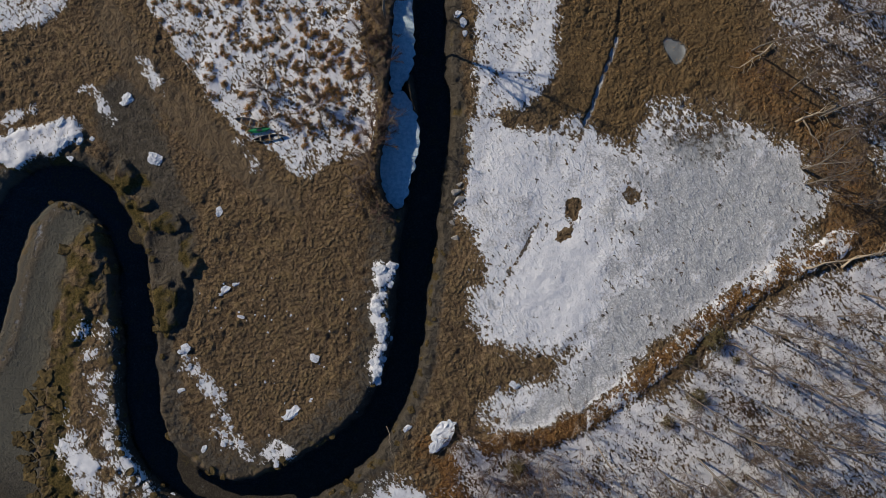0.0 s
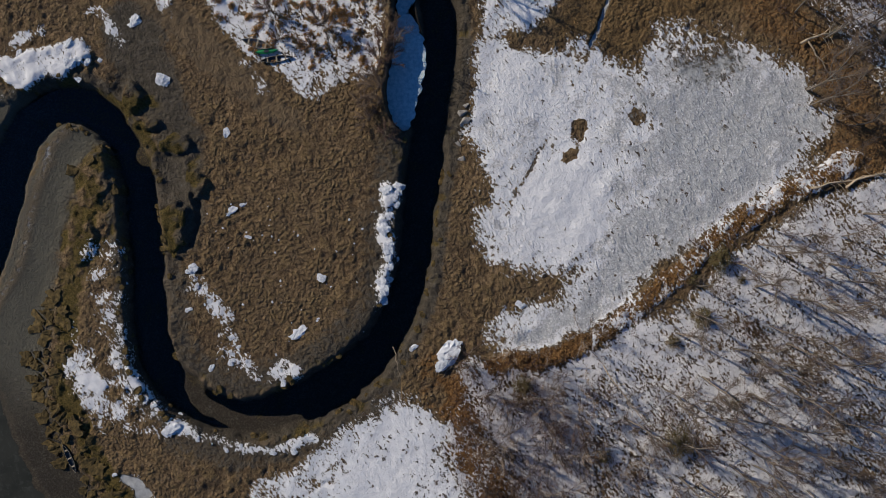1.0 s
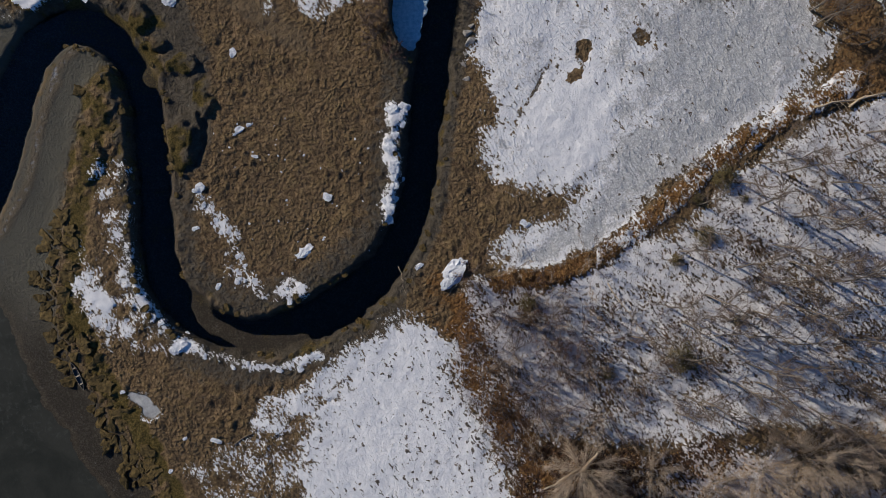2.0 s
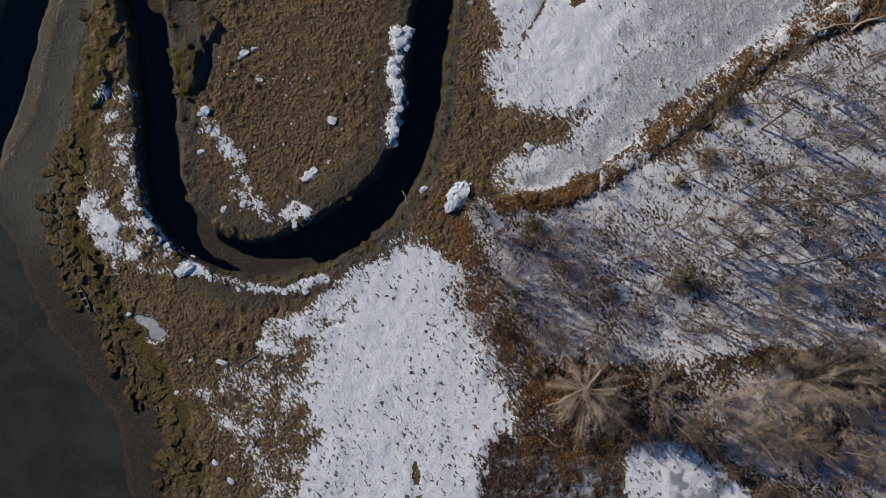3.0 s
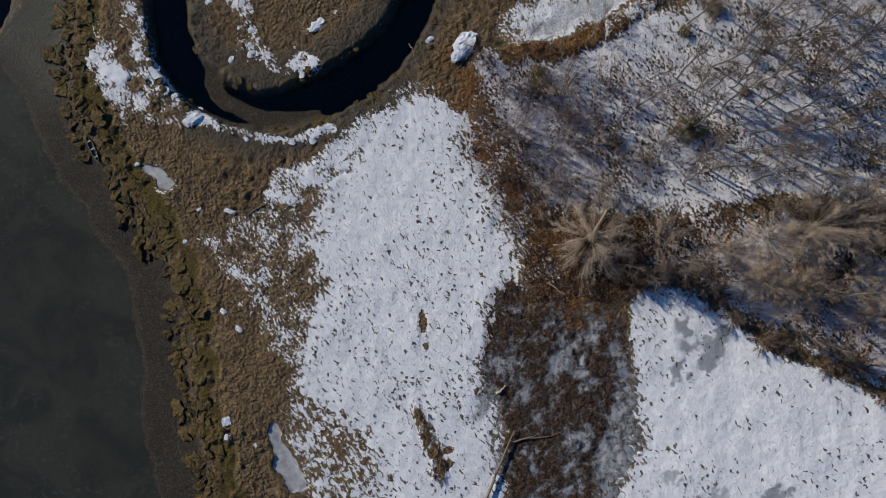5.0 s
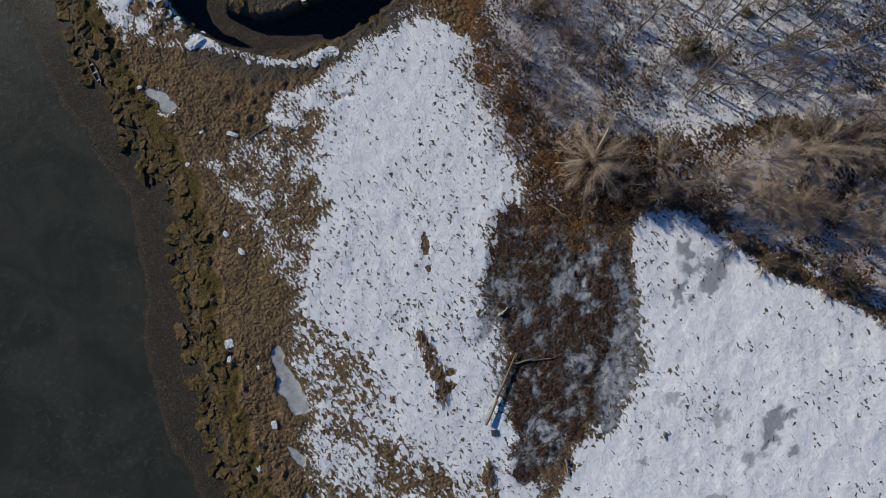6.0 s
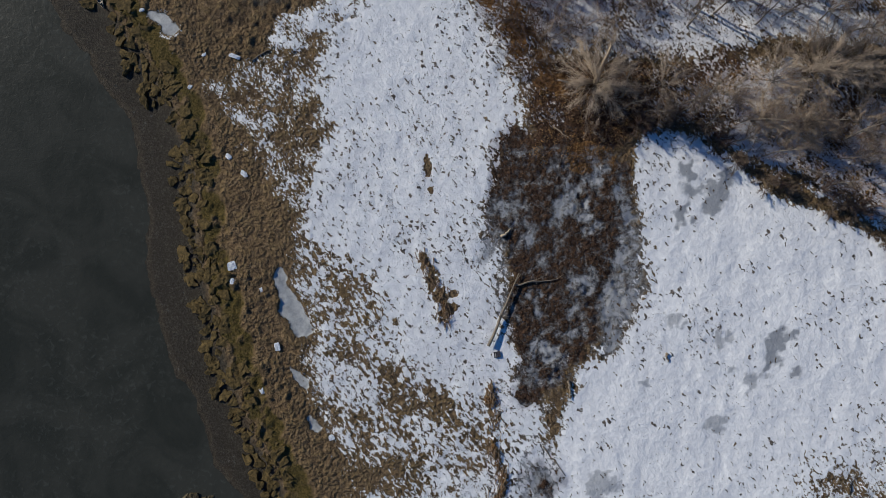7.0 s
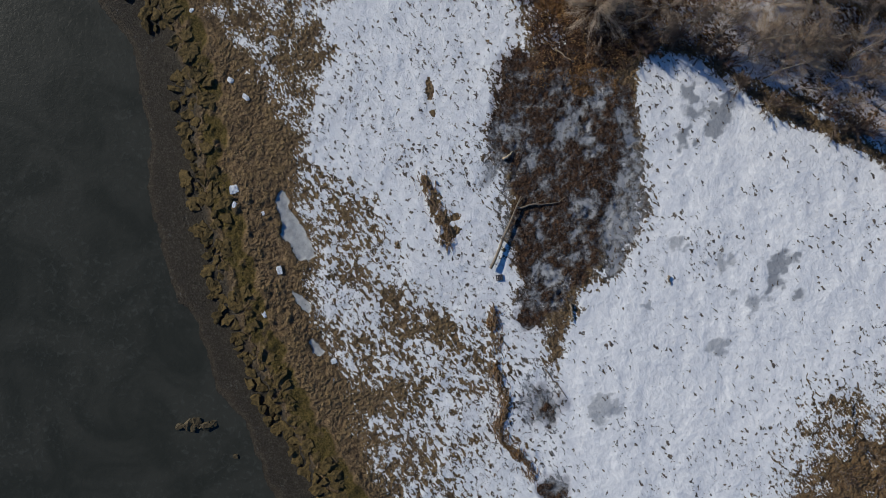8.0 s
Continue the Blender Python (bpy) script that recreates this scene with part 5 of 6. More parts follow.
wrack("wrack_line", WRACK, 620, 0.55, WRACK_STRAW, "ridge of matted brown straw and sticks lying on snow", 61)
wrack("wrack_patch", WRACK_NORTH, 260, 0.75, WRACK_STRAW, "patchy heap of brown washed-up straw on snow", 62)


def brushwood(name, spots, material, label, seed):
    """Thin upright stems with a few side twigs each."""
    rng = np.random.default_rng(seed)
    rows = []
    for x, y, size in spots:
        foot = np.array((x, y, ground_height(x, y) - 0.05))
        for _ in range(rng.integers(1, 4)):
            way = unit(rng.uniform(0, 6.28), rng.uniform(0.75, 1.5))
            end = foot + way * size * rng.uniform(0.6, 1.1)
            rows.append((foot, end, 0.022, 0.010))
            for _ in range(4):
                p = foot + (end - foot) * rng.uniform(0.3, 0.95)
                h = way + rng.normal(0, 0.5, 3)
                rows.append((p, p + h / np.linalg.norm(h) * size * rng.uniform(0.2, 0.5), 0.011, 0.005))
    return tagged(new(name, stick_mesh(name, rows, 3, material)), label, "brushwood", kind="stuff")


brushwood("brushwood", scatter(thicket, 0.4, 1200, 36, (-4, 26), (-68, -26), (0.8, 2.6)), RED_TWIG, "thin reddish-brown leafless saplings crowding the thicket", 46)
brushwood("undergrowth", scatter(forest, 0.5, 2600, 37, (8, 79), (-56, 46), (0.6, 2.4)), TWIG, "thin grey-brown saplings scattered over the snowy woodland floor", 47)
brushwood("bank_brush", scatter(roots, 0.4, 1000, 38, (6, 79), (-88, -52), (0.6, 2.2)), RED_TWIG, "low reddish brush along the edge of the snowfield", 48)


# ---- ice blocks ----
def lump_mesh(name, seed, material, flat=0.45, points=22, rough=0.10, cuts=1, smooth=False):
    """An angular block: a hull, cut finer and roughened."""
    rng = np.random.default_rng(seed)
    bm = bmesh.new()
    for _ in range(points):
        p = rng.normal(0, 1, 3)
        p /= np.linalg.norm(p)
        p = np.sign(p) * np.abs(p) ** 0.7 * rng.uniform(0.75, 1.0)
        bm.verts.new((p[0], p[1], p[2] * flat))
    hull = bmesh.ops.convex_hull(bm, input=bm.verts)
    loose = [v for v in bm.verts if not v.link_faces]
    bmesh.ops.delete(bm, geom=loose, context="VERTS")
    bmesh.ops.subdivide_edges(bm, edges=bm.edges, cuts=cuts, use_grid_fill=True)
    for v in bm.verts:
        v.co += Vector(rng.normal(0, rough, 3)) * (1, 1, flat)[0]
    bmesh.ops.recalc_face_normals(bm, faces=bm.faces)
    return bm_mesh(name, bm, material, smooth)


BLOCKS = [lump_mesh("ice_block", 500 + k, ICE_WHITE, 0.42 + 0.06 * (k % 3), 20, 0.07, 3) for k in range(6)]
BIG_ICE = [(-51.4, 26.0, 1.4, 1.1, 0.5), (-46.6, 16.5, 1.2, 1.5, 1.3), (-36.3, 7.9, 0.9, 0.9, 0.2), (-35.5, -4.7, 1.4, 0.7, 0.7), (-33.5, -3.6, 0.7, 0.5, 0.2), (-20.9, -15.4, 0.95, 0.7, 2.8), (-24.6, -24.0, 1.9, 1.2, 0.3), (10.7, -19.5, 1.1, 0.8, 2.6), (-0.5, -27.3, 3.2, 1.8, 0.8), (-1.4, -28.8, 1.9, 1.1, 0.9), (-32.6, -8.8, 0.7, 0.3, 2.9), (-6.1, -26.3, 1.2, 0.45, 0.7), (-10.4, -1.4, 1.0, 1.0, 0.1), (-9.0, -1.8, 0.6, 0.6, 0.5), (-41.4, -13.9, 1.2, 0.9, 0.3), (-22.8, -40.7, 0.9, 0.5, 0.1), (-44.2, -39.4, 1.5, 1.1, 0.4), (-45.4, -39.8, 0.9, 0.8, 0.9), (-43.5, -53.9, 0.5, 0.4, 0.4), (-38.6, -54.3, 1.2, 0.45, 2.8), (-39.5, -70.5, 0.8, 0.5, 2.2), (-37.0, -73.3, 0.8, 0.5, 2.5), (-53.6, -46.7, 0.5, 0.4, 0.2), (-39.0, -88.2, 0.9, 0.8, 0.2), (-38.9, -90.7, 0.6, 0.5, 0.9)]
SMALL_ICE = [(-45.8, -59.2, 0.5, 0.4, 1.0), (-34.2, -92.1, 0.4, 0.8, 0.2), (-22.9, -116.1, 0.6, 0.5, 0.3), (-34.2, -108.4, 0.4, 0.8, 0.4), (-31.6, -101.2, 0.6, 0.9, 0.3), (2.7, 38.3, 0.8, 0.9, 0.3), (1.8, 39.6, 0.8, 0.6, 1.0), (3.1, 36.5, 0.5, 0.6, 0.4)]


def ice_block(k, x, y, a, b, turn, label):
    ob = new("ice_block", BLOCKS[k % 6])
    high = 0.42 * (a * b) ** 0.5
    if ground_height(x, y) < WATER + 0.35:
        bpy.data.objects.remove(ob)
        return
    ob.location = set_down(x, y) + Vector((0, 0, 0.12 * high))
    ob.rotation_euler, ob.scale = (0, 0, turn), (a, b, high)
    tagged(ob, label, "ice block", "stranded ice blocks")


for k, (x, y, a, b, turn) in enumerate(BIG_ICE):
    ice_block(k, x, y, a, b, turn, "large stranded white ice block on brown marsh" if a > 1.1 else "stranded white ice block lying on brown marsh")
for k, (x, y, a, b, turn) in enumerate(SMALL_ICE):
    ice_block(k + 3, x, y, a, b, turn, "small lump of white ice on muddy ground")
rng = np.random.default_rng(9)
for line, count, wide, size in ((EDGE_EAST, 30, 0.9, 0.75), (EDGE_INNER, 20, 1.0, 0.5), (EDGE_OUTER, 24, 0.5, 0.5), (BANK_NW[:5], 10, 1.0, 0.7)):
    p = softened(line, False)
    for k in range(count):
        q = p[rng.integers(0, len(p) - 1)] + rng.normal(0, wide, 2)
        s = size * rng.uniform(0.5, 1.5)
        ice_block(k, float(q[0]), float(q[1]), s, s * rng.uniform(0.55, 1.0), rng.uniform(0, 3), "white ice block heaped along the creek bank")
for k in range(55):
    x, y = rng.uniform(-40, -9), rng.uniform(-30, -2)
    s = rng.uniform(0.10, 0.32)
    ice_block(k, x, y, s, s * 0.7, rng.uniform(0, 3), "small crumb of white ice on brown marsh")


# ---- ice shelf beside the creek ----
def slab(name, points, low, high, material, parent):
    bm = bmesh.new()
    p = softened(points, True, 3)
    top = bm.faces.new([bm.verts.new((x + 0.22 * math.sin(3 * y) + 0.15 * math.sin(7.3 * y + x), y, high)) for x, y in p])
    made = bmesh.ops.extrude_face_region(bm, geom=[top])
    for v in [g for g in made["geom"] if isinstance(g, bmesh.types.BMVert)]:
        v.co.z = high
    for v in top.verts:
        v.co.z = low
    bmesh.ops.recalc_face_normals(bm, faces=bm.faces)
    rims = [e for e in bm.edges if all(v.co.z == high for v in e.verts) and len(e.link_faces) == 2]
    bmesh.ops.bevel(bm, geom=rims, offset=0.08, segments=2, affect="EDGES")
    return child(name, bm_mesh(name, bm, material), parent)


shelf = holder("ice_shelf", (0, 0, 0), "snowy ice shelf along the dark creek, coloured blue as in shade", "ice shelf")
slab("sheet", ICE_SHELF[:5] + ICE_SHELF[-2:], WATER - 0.2, WATER + 0.28, SHELF_ICE, shelf)
slab("sheet", ICE_SHELF[4:-1], WATER - 0.2, WATER + 0.34, SHELF_ICE, shelf)


# ---- river bank clods, boulders and stones ----
CLODS = [lump_mesh("clod", 600 + k, CLOD, 0.5, 30, 0.09, 1, False) for k in range(6)]
bank = holder("river_bank", (0, 0, 0), "slumped mossy slabs of marsh turf, cracked apart along the river", "bank", kind="structure")
far_bank = holder("river_bank", (0, 0, 0), "slumped mossy turf slabs beside the creek's mouth", "bank", kind="structure")
rng = np.random.default_rng(10)
edge = softened(PLATEAU, False)
reach = np.concatenate(([0], np.cumsum(np.hypot(*np.diff(edge, axis=0).T))))


def bank_place(s, across):
    """A place s metres down the bank's line and some metres towards the land."""
    q = np.array([np.interp(s, reach, edge[:, k]) for k in (0, 1)])
    a = np.array([np.interp(s + 1.5, reach, edge[:, k]) - np.interp(s - 1.5, reach, edge[:, k]) for k in (0, 1)])
    a /= max(np.linalg.norm(a), 1e-6)
    return q + across * np.array((-a[1], a[0]))


def clipped(poly, normal, limit):
    """The part of a polygon on the near side of a line."""
    out = []
    for a, b in zip(poly, np.roll(poly, -1, 0)):
        da, db = a @ normal - limit, b @ normal - limit
        if da <= 0:
            out.append(a)
        if da * db < 0:
            out.append(a + (b - a) * da / (da - db))
    return np.array(out)


def turf_slab(rim, top, tilt, deep):
    """A slab of turf within a cracked outline: ragged rim, lumpy top, steep sides."""
    p = []
    for a, b in zip(rim, np.roll(rim, -1, 0)):
        steps = max(1, int(np.linalg.norm(b - a) / 0.28))
        p += [a + (b - a) * f / steps for f in range(steps)]
    p = np.array(p)
    mid = p.mean(0)
    bite = fbm(p[:, 0], p[:, 1], 0.9, 51, 3)
    p = mid + (p - mid) * (0.92 + 0.75 * np.clip(bite, -0.5, 0.2))[:, None] + rng.normal(0, 0.05, p.shape)
    n = len(p)
    rows = []
    for scale, drop in ((0.97, deep), (1.0, 0.10), (0.93, 0.02), (0.66, 0.0), (0.33, 0.0)):
        q = mid + (p - mid) * scale
        lumps = 0.30 * fbm(q[:, 0], q[:, 1], 0.8, 52, 3) * (drop < 1e-6 or drop == 0.02)
        z = top - drop + (q - mid) @ tilt + lumps + rng.normal(0, 0.015, n)
        rows.append(np.column_stack((q, z)))
    verts = [tuple(v) for row in rows for v in row] + [(mid[0], mid[1], top + rng.normal(0.0, 0.04))]
    faces = [(r * n + k, r * n + (k + 1) % n, (r + 1) * n + (k + 1) % n, (r + 1) * n + k) for r in range(4) for k in range(n)]
    faces += [(4 * n + k, 4 * n + (k + 1) % n, 5 * n) for k in range(n)]
    return mesh_of("clod", verts, faces, CLOD, False)


seeds = []
for _ in range(12000):
    along_s = rng.uniform(4, reach[-1] - 10)
    lone = 0.5 * math.sin(along_s * 0.25) + 0.4 * math.sin(along_s * 0.9)
    q = bank_place(along_s, rng.uniform(-3.0, 1.9) * (0.85 + 0.3 * math.sin(along_s * 0.37)) + lone)
    if all(abs(q[0] - o[0]) + abs(q[1] - o[1]) > 9 or np.hypot(*(q - o)) > gap for o, gap in seeds):
        seeds.append((q, rng.choice((0.6, 0.85, 1.2, 1.9))))
    if len(seeds) == 640:
        break
spots = np.array([q for q, _ in seeds])
for k, q in enumerate(spots):
    cell = q + rng.uniform(1.2, 2.1) * np.array([(math.cos(a) * r, math.sin(a) * r) for a, r in zip(np.arange(14) * 2 * math.pi / 14, rng.uniform(0.62, 1.2, 14))])
    near = np.argsort(np.hypot(*(spots - q).T))[1:14]
    for j in near:
        o = spots[j]
        gap = o - q
        wide = np.linalg.norm(gap)
        chance = math.sin(12.9898 * (k + j) + 78.233 * k * j) * 43758.5453 % 1.0
        crack = -0.16 if chance < 0.46 else 0.04 + 0.50 * (chance - 0.46)
        turn = 0.35 * (chance - 0.5)
        way = np.array((gap[0] - turn * gap[1], gap[1] + turn * gap[0])) / (wide * math.hypot(1, turn))
        cell = clipped(cell, way, float((q + gap / 2) @ way) - crack)
        if len(cell) < 3:
            break
    if len(cell) < 3 or rng.random() < (0.92 if q[1] > -14 else 0.45 if q[1] > -28 else 0.13):
        continue
    base = ground_height(float(q[0]), float(q[1]))
    top = max(base, -0.9) * 0.6 + base * 0.4 + 0.22 + 0.10 * math.sin(q[0] * 0.7) * math.sin(q[1] * 0.5) + rng.uniform(-0.05, 0.05)
    child("clod", turf_slab(cell, top, rng.normal(0, 0.09, 2), top - base + 0.4), bank if q[1] < -66 else far_bank)
creek_bank = holder("creek_bank", (0, 0, 0), "broken mossy turf clods along the creek's edge", "bank", kind="structure")
for k in range(110):
    i = rng.integers(8, 34)
    a, w = creek_line[i * len(creek_line) // 40][:2], creek_line[i * len(creek_line) // 40][2]
    b = creek_line[i * len(creek_line) // 40 + 1][:2]
    t = (b - a) / np.linalg.norm(b - a)
    q = a + np.array((-t[1], t[0])) * (w + rng.normal(0.5, 0.5)) * (1 if rng.random() < 0.75 else -1) + t * rng.normal(0, 1.5)
    s = rng.uniform(0.3, 0.85)
    if ground_height(float(q[0]), float(q[1])) < WATER + 0.15:
        continue
    ob = child("clod", CLODS[k % 6], creek_bank)
    ob.location = set_down(float(q[0]), float(q[1]))
    ob.rotation_euler, ob.scale = (0, 0, rng.uniform(0, 6)), (s, s * 0.75, s * 0.7)

STONES = [lump_mesh("stone", 700 + k, STONE, 0.6, 18, 0.04) for k in range(3)]
for k, (x, y, s) in enumerate([(1.6, 11.0, 1.0), (2.0, 9.6, 1.1), (0.9, 6.1, 0.7), (1.4, 3.8, 0.8), (2.1, 12.3, 0.6), (1.2, 7.9, 0.6)]):
    ob = new("bank_stone", STONES[k % 3])
    ob.location, ob.scale, ob.rotation_euler = set_down(x, y), (s, s * 0.7, s * 0.6), (0, 0, k)
    tagged(ob, "pale angular stone on the creek bank", "stone", "stones on the creek bank")
outcrop = holder("river_rock", (-46.0, -127.0, WATER), "dark wet rock ledge standing out of the river", "rock")
for k, (x, y, s) in enumerate([(-2.6, -0.3, 0.9), (-1.2, 0.1, 1.2), (0.2, 0.4, 1.3), (1.6, 0.0, 1.2), (2.8, 0.2, 0.9), (-0.4, -0.5, 0.8), (1.0, -0.6, 0.7)]):
    ob = child("boulder", lump_mesh("boulder", 720 + k, ROCK, 0.6, 20, 0.05), outcrop)
    ob.location, ob.scale = (x, y, 0.05), (s, s * 0.75, s * 0.7)
    ob.rotation_euler = (0, 0, k * 0.9)
ob = new("river_rock", lump_mesh("small_rock", 730, ROCK, 0.6, 20, 0.05))
ob.location, ob.scale = (-39.5, -132.2, WATER), (0.6, 0.5, 0.4)
tagged(ob, "small dark rock standing out of the river", "rock")


# ---- logs and fallen limbs ----
def fallen(name, ends, radius, material, label, limbs=0, seed=1, raise_z=0.0, group="", crook=0.10, rise=0.0):
    """A crooked log along the ground from one end to the other, with side limbs."""
    rng = np.random.default_rng(seed)
    (x0, y0), (x1, y1) = ends
    pieces = 7
    joints = []
    for k in range(pieces + 1):
        f = k / pieces
        x, y = x0 + (x1 - x0) * f + rng.normal(0, crook), y0 + (y1 - y0) * f + rng.normal(0, crook)
        joints.append(np.array((x, y, ground_height(x, y) + radius * (1 - 0.5 * f) + raise_z + rise * f)))
    ob = holder(name, (0, 0, 0), label, "log", group)
    child("trunk", pole_mesh("trunk", joints, [radius * (1 - 0.65 * k / pieces) for k in range(pieces + 1)], 8, material), ob)
    if limbs:
        for _ in range(limbs):
            p, w = along(joints, rng.uniform(0.25, 0.98))
            h = w + np.array((rng.normal(0, 0.7), rng.normal(0, 0.7), rng.uniform(0.0, 0.35)))
            r, sub = bent(rng, p, h / np.linalg.norm(h), rng.uniform(1.0, 3.2), 4, radius * 0.35, 0.02, 0.22)
            side = list(r)
            for _ in range(3):
                p2, w2 = along(sub, rng.uniform(0.3, 1.0))
                h2 = w2 + rng.normal(0, 0.5, 3)
                side.append((p2, p2 + h2 / np.linalg.norm(h2) * rng.uniform(0.4, 1.2), 0.02, 0.008))
            child("limb", stick_mesh("limb", side, 4, material), ob)
    return ob


fallen("driftwood_log", ((2.5, -101.2), (7.5, -89.5)), 0.26, DRIFTWOOD, "long weathered log lying across the snow", 3, 1, 0.45)
fallen("driftwood_log", ((6.7, -91.2), (13.7, -90.4)), 0.18, DRIFTWOOD, "weathered log half sunk in the brown bog", 2, 2, 0.1)
fallen("fallen_branch", ((11.2, -117.2), (15.1, -122.2)), 0.12, DRIFTWOOD, "thin grey fallen branch on snow", 1, 3)
fallen("short_log", ((31.3, -102.4), (31.7, -104.0)), 0.22, DRIFTWOOD, "short dark log stub on the snowfield", 0, 4)
fallen("short_log", ((15.5, -106.7), (15.8, -109.6)), 0.22, DRIFTWOOD, "short brown log beside bog ice", 0, 5, 0.15)
fallen("broken_trunk", ((19.4, -58.7), (12.9, -59.9)), 0.30, BLEACHED, "bare bleached broken trunk leaning out of a bush", 0, 6, 0.0, "", 0.12, 5.2)
fallen("broken_trunk", ((19.7, -58.9), (21.0, -54.4)), 0.42, BLEACHED, "pale split trunk with bare yellowish wood", 0, 7, 0.0, "", 0.10, 5.0)
fallen("fallen_branch", ((-35.5, -54.8), (-31.9, -52.6)), 0.11, DRIFTWOOD, "thin brown branch lying on the marsh", 0, 8)
fallen("fallen_branch", ((13.0, -65.7), (15.8, -68.0)), 0.12, BLEACHED, "thin pale branch at the thicket's edge", 0, 9)
fallen("fallen_tree", ((55.8, 22.3), (62.5, 24.6)), 0.20, BLEACHED, "bleached fallen tree with crooked bare limbs", 22, 10, 0.4, "", 0.3)
fallen("fallen_tree", ((56.3, 22.3), (61.4, 15.1)), 0.15, DRIFTWOOD, "grey fallen tree with crooked bare limbs", 18, 11, 0.4, "", 0.35)
fallen("fallen_tree", ((52.0, 34.5), (46.5, 30.5)), 0.16, BLEACHED, "grey fallen tree with tangled bare limbs", 10, 12, 0.3)
fallen("fallen_tree", ((61.8, -0.2), (75.0, 3.0)), 0.20, BLEACHED, "pale fallen trunk along the wood's edge", 12, 13, 0.3, "", 0.25)
fallen("fallen_tree", ((56.4, -1.0), (66.5, 0.9)), 0.20, BLEACHED, "pale fallen trunk along the wood's edge", 5, 14, 0.2)
fallen("fallen_branch", ((0.0, -29.2), (-1.8, -31.4)), 0.10, DRIFTWOOD, "thin brown branch lying on the marsh", 0, 15)
fallen("short_log", ((4.6, -83.6), (6.2, -82.3)), 0.24, BLEACHED, "short pale log at the bog's edge", 0, 16, 0.1)
fallen("fallen_branch", ((23.5, -29.0), (31.0, -39.0)), 0.10, BLEACHED, "long pale dead branch over the thicket", 8, 17, 1.0)
fallen("sunken_pole", ((-9.6, -26.4), (-8.2, -31.0)), 0.08, DRIFTWOOD, "thin dark pole lying in the creek", 0, 18, 0.85)


# ---- boats ----
def paint(name, color, rough=0.4, metal=0.0):
    return plain_material(name, tuple(v * 0.8 for v in color), color, 3.0, rough, 0.1, metal, 0.0)


GREEN_PAINT, TIN, DARK_PAINT = paint("green_plastic", (0.05, 0.30, 0.09)), paint("dull_aluminium", (0.42, 0.43, 0.42), 0.45, 0.6), paint("dark_blue_grey_paint", (0.045, 0.055, 0.065))
INSIDE, WOOD_TRIM = paint("grey_boat_inside", (0.26, 0.26, 0.24), 0.6), paint("pale_wood_trim", (0.42, 0.36, 0.26), 0.7)


def loft(rings, closed, material, name):
    verts = [v for r in rings for v in r]
    n = len(rings[0])
    faces = []
    for i in range(len(rings) - 1):
        for k in range(n if closed else n - 1):
            faces.append((i * n + k, i * n + (k + 1) % n, (i + 1) * n + (k + 1) % n, (i + 1) * n + k))
    return mesh_of(name, verts, faces, material)


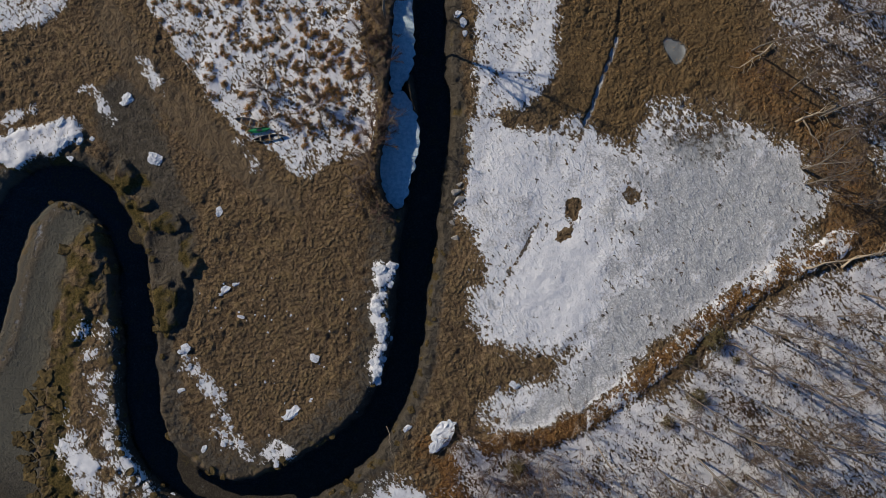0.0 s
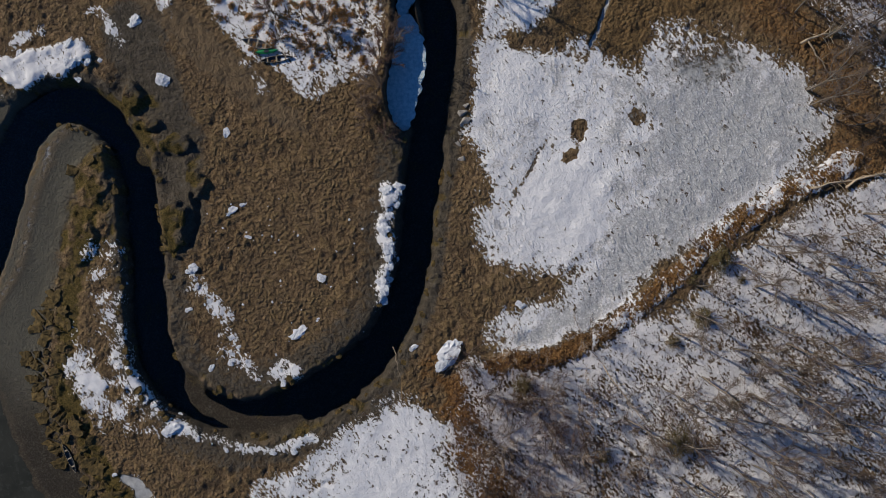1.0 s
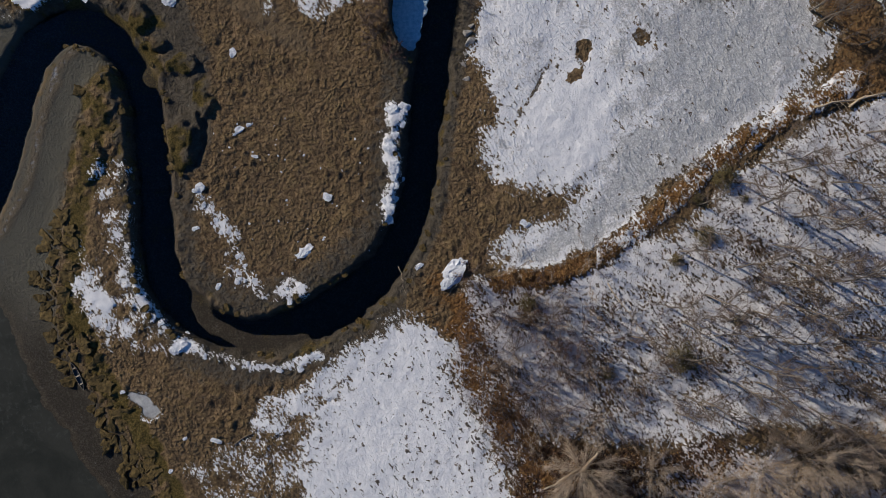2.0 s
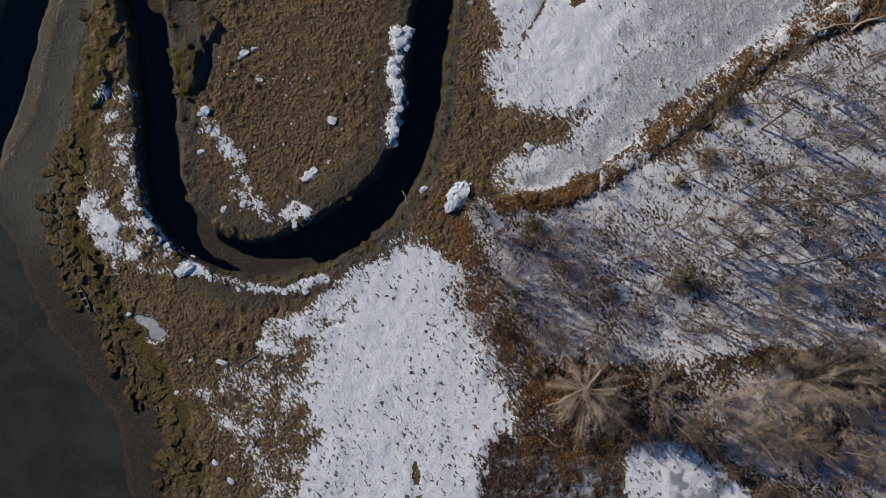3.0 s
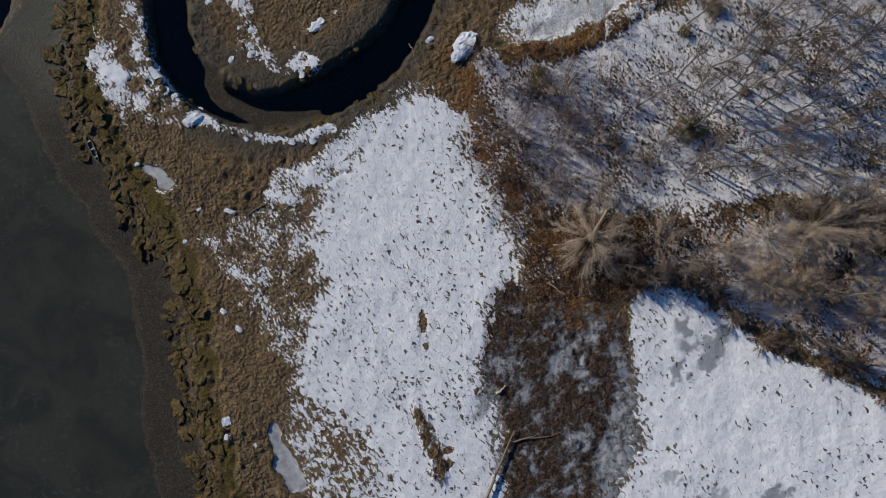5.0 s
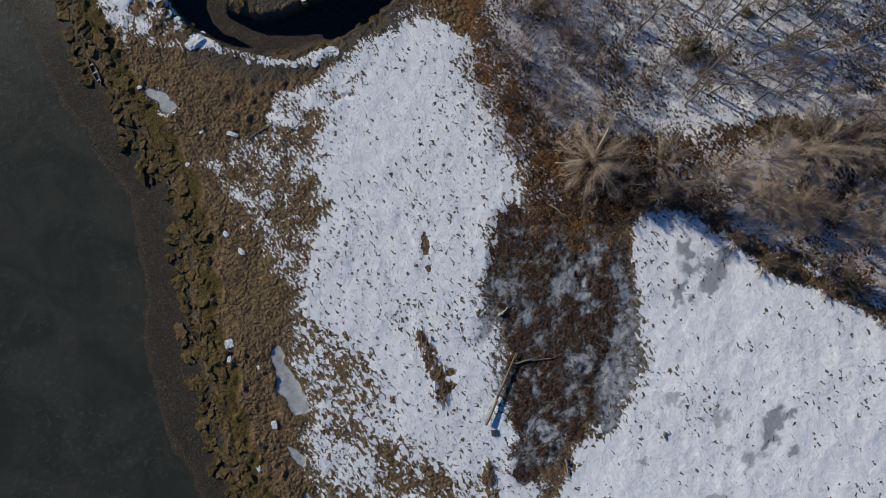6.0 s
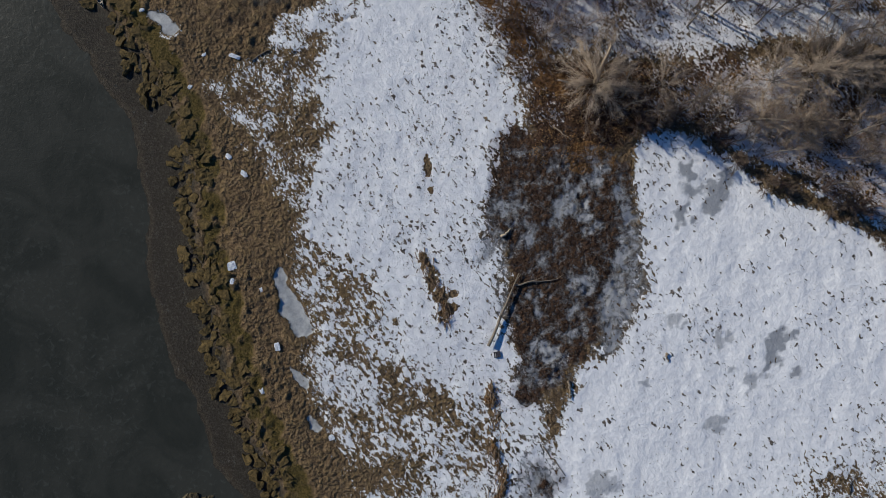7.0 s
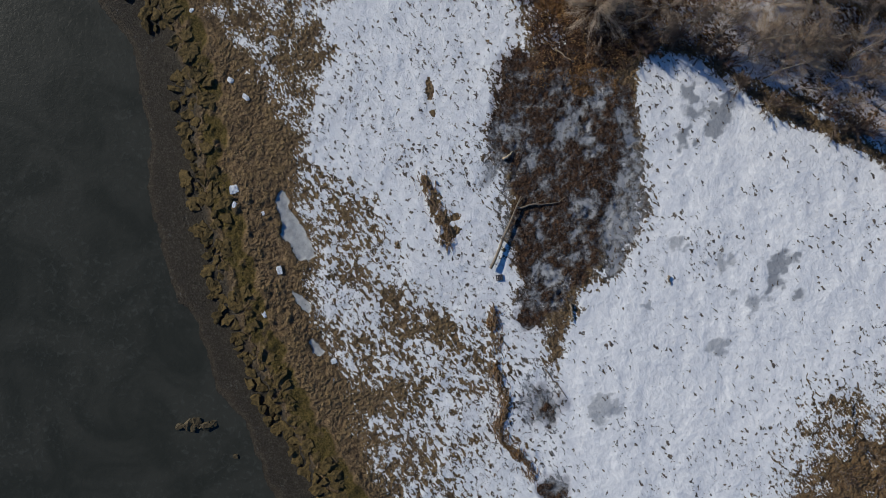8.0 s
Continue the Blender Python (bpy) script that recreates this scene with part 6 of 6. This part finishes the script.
def boat(name, place, turn, length, beam, depth, outside, inside, label, category, tilt=0.0, decked=False):
    ob = holder(name, place, label, category)
    ob.rotation_euler = (tilt, 0, turn)
    stations = 15

    def half(f):
        return beam / 2 * max(1 - abs(2 * f - 1) ** 2.3, 0.012)

    def sheer(f):
        return depth * (1 + 0.35 * abs(2 * f - 1) ** 3)

    hull, lining = [], []
    for i in range(stations):
        f = i / (stations - 1)
        x, h, top = (f - 0.5) * length, half(f), sheer(f)
        arc = [(x, -h * math.cos(a), top * (1 - math.sin(a) ** 0.7)) for a in np.linspace(0, math.pi, 9)]
        hull.append(arc)
        lining.append([(px_, y * 0.93, 0.04 + z * 0.97) for px_, y, z in arc])
    shell = child("hull", loft(hull, False, outside, "hull"), ob)
    rims = []
    for sign in (0, 8):
        line = [np.array(r[sign]) for r in hull]
        rims += [(a, b, 0.03, 0.03) for a, b in zip(line[:-1], line[1:])]
    child("gunwale", stick_mesh("gunwale", rims, 5, outside if decked else WOOD_TRIM), shell)
    if decked:
        deck = []
        for i in range(stations):
            f = i / (stations - 1)
            x, h, top = (f - 0.5) * length, half(f), sheer(f)
            deck.append([(x, h * c, top + 0.12 * (1 - c * c)) for c in np.linspace(-1, 1, 7)])
        top = child("deck", loft(deck, False, outside, "deck"), ob)
        rim = [(0.45 * math.cos(a), beam * 0.28 * math.sin(a), depth + 0.13) for a in np.linspace(0, 2 * math.pi, 15)]
        child("cockpit_rim", stick_mesh("cockpit_rim", [(np.array(a), np.array(b), 0.03, 0.03) for a, b in zip(rim[:-1], rim[1:])], 5, DARK_PAINT), top)
        child("cockpit", mesh_of("cockpit", [(x * 0.96, y * 0.96, z - 0.02 + 0.02) for x, y, z in rim[:-1]], [tuple(range(14))], DARK_PAINT), top)
    else:
        child("lining", loft(lining, False, inside, "lining"), ob)
        for f in (0.22, 0.5, 0.78):
            x, h, top = (f - 0.5) * length, half(f), sheer(f)
            bm = bmesh.new()
            bmesh.ops.create_cube(bm, size=1, matrix=Matrix.Translation((x, 0, top * 0.88)) @ Matrix.Diagonal((0.22, 2 * h * 0.95, 0.03, 1)))
            child("thwart", bm_mesh("thwart", bm, WOOD_TRIM), shell)
    return ob


boat("rowing_boat", set_down(-31.3, 22.1), -0.26, 5.0, 1.35, 0.45, TIN, INSIDE, "grey aluminium rowing boat pulled up on snowy bank", "boat")
boat("kayak", set_down(-29.8, 20.95), 0.12, 3.6, 0.75, 0.30, GREEN_PAINT, GREEN_PAINT, "bright green plastic kayak lying on snowy bank", "kayak", 0.1, True)
boat("canoe", set_down(-28.2, 19.7), 0.14, 5.2, 1.0, 0.38, DARK_PAINT, DARK_PAINT, "dark open canoe dusted with snow on the bank", "canoe")
boat("canoe", set_down(-60.9, -44.1) + Vector((0, 0, 0.15)), -1.12, 4.9, 0.95, 0.36, DARK_PAINT, DARK_PAINT, "dark open canoe with pale thwarts beside the river bank", "canoe", 0.15)
crate = holder("wooden_crate", set_down(4.0, -102.6), "small dark wooden crate half buried in snow", "crate")
crate.rotation_euler = (0, 0, 0.12)
CRATE_WOOD = paint("dark_crate_wood", (0.06, 0.055, 0.06), 0.8)
for k in range(4):
    bm = bmesh.new()
    bmesh.ops.create_cube(bm, size=1, matrix=Matrix.Translation((-0.42 + 0.28 * k, 0, 0.24)) @ Matrix.Diagonal((0.22, 0.95, 0.04, 1)))
    child("slat", bm_mesh("slat", bm, CRATE_WOOD), crate)
for y in (-0.42, 0.42):
    bm = bmesh.new()
    bmesh.ops.create_cube(bm, size=1, matrix=Matrix.Translation((0, y, 0.11)) @ Matrix.Diagonal((1.1, 0.08, 0.21, 1)))
    child("runner", bm_mesh("runner", bm, CRATE_WOOD), crate)
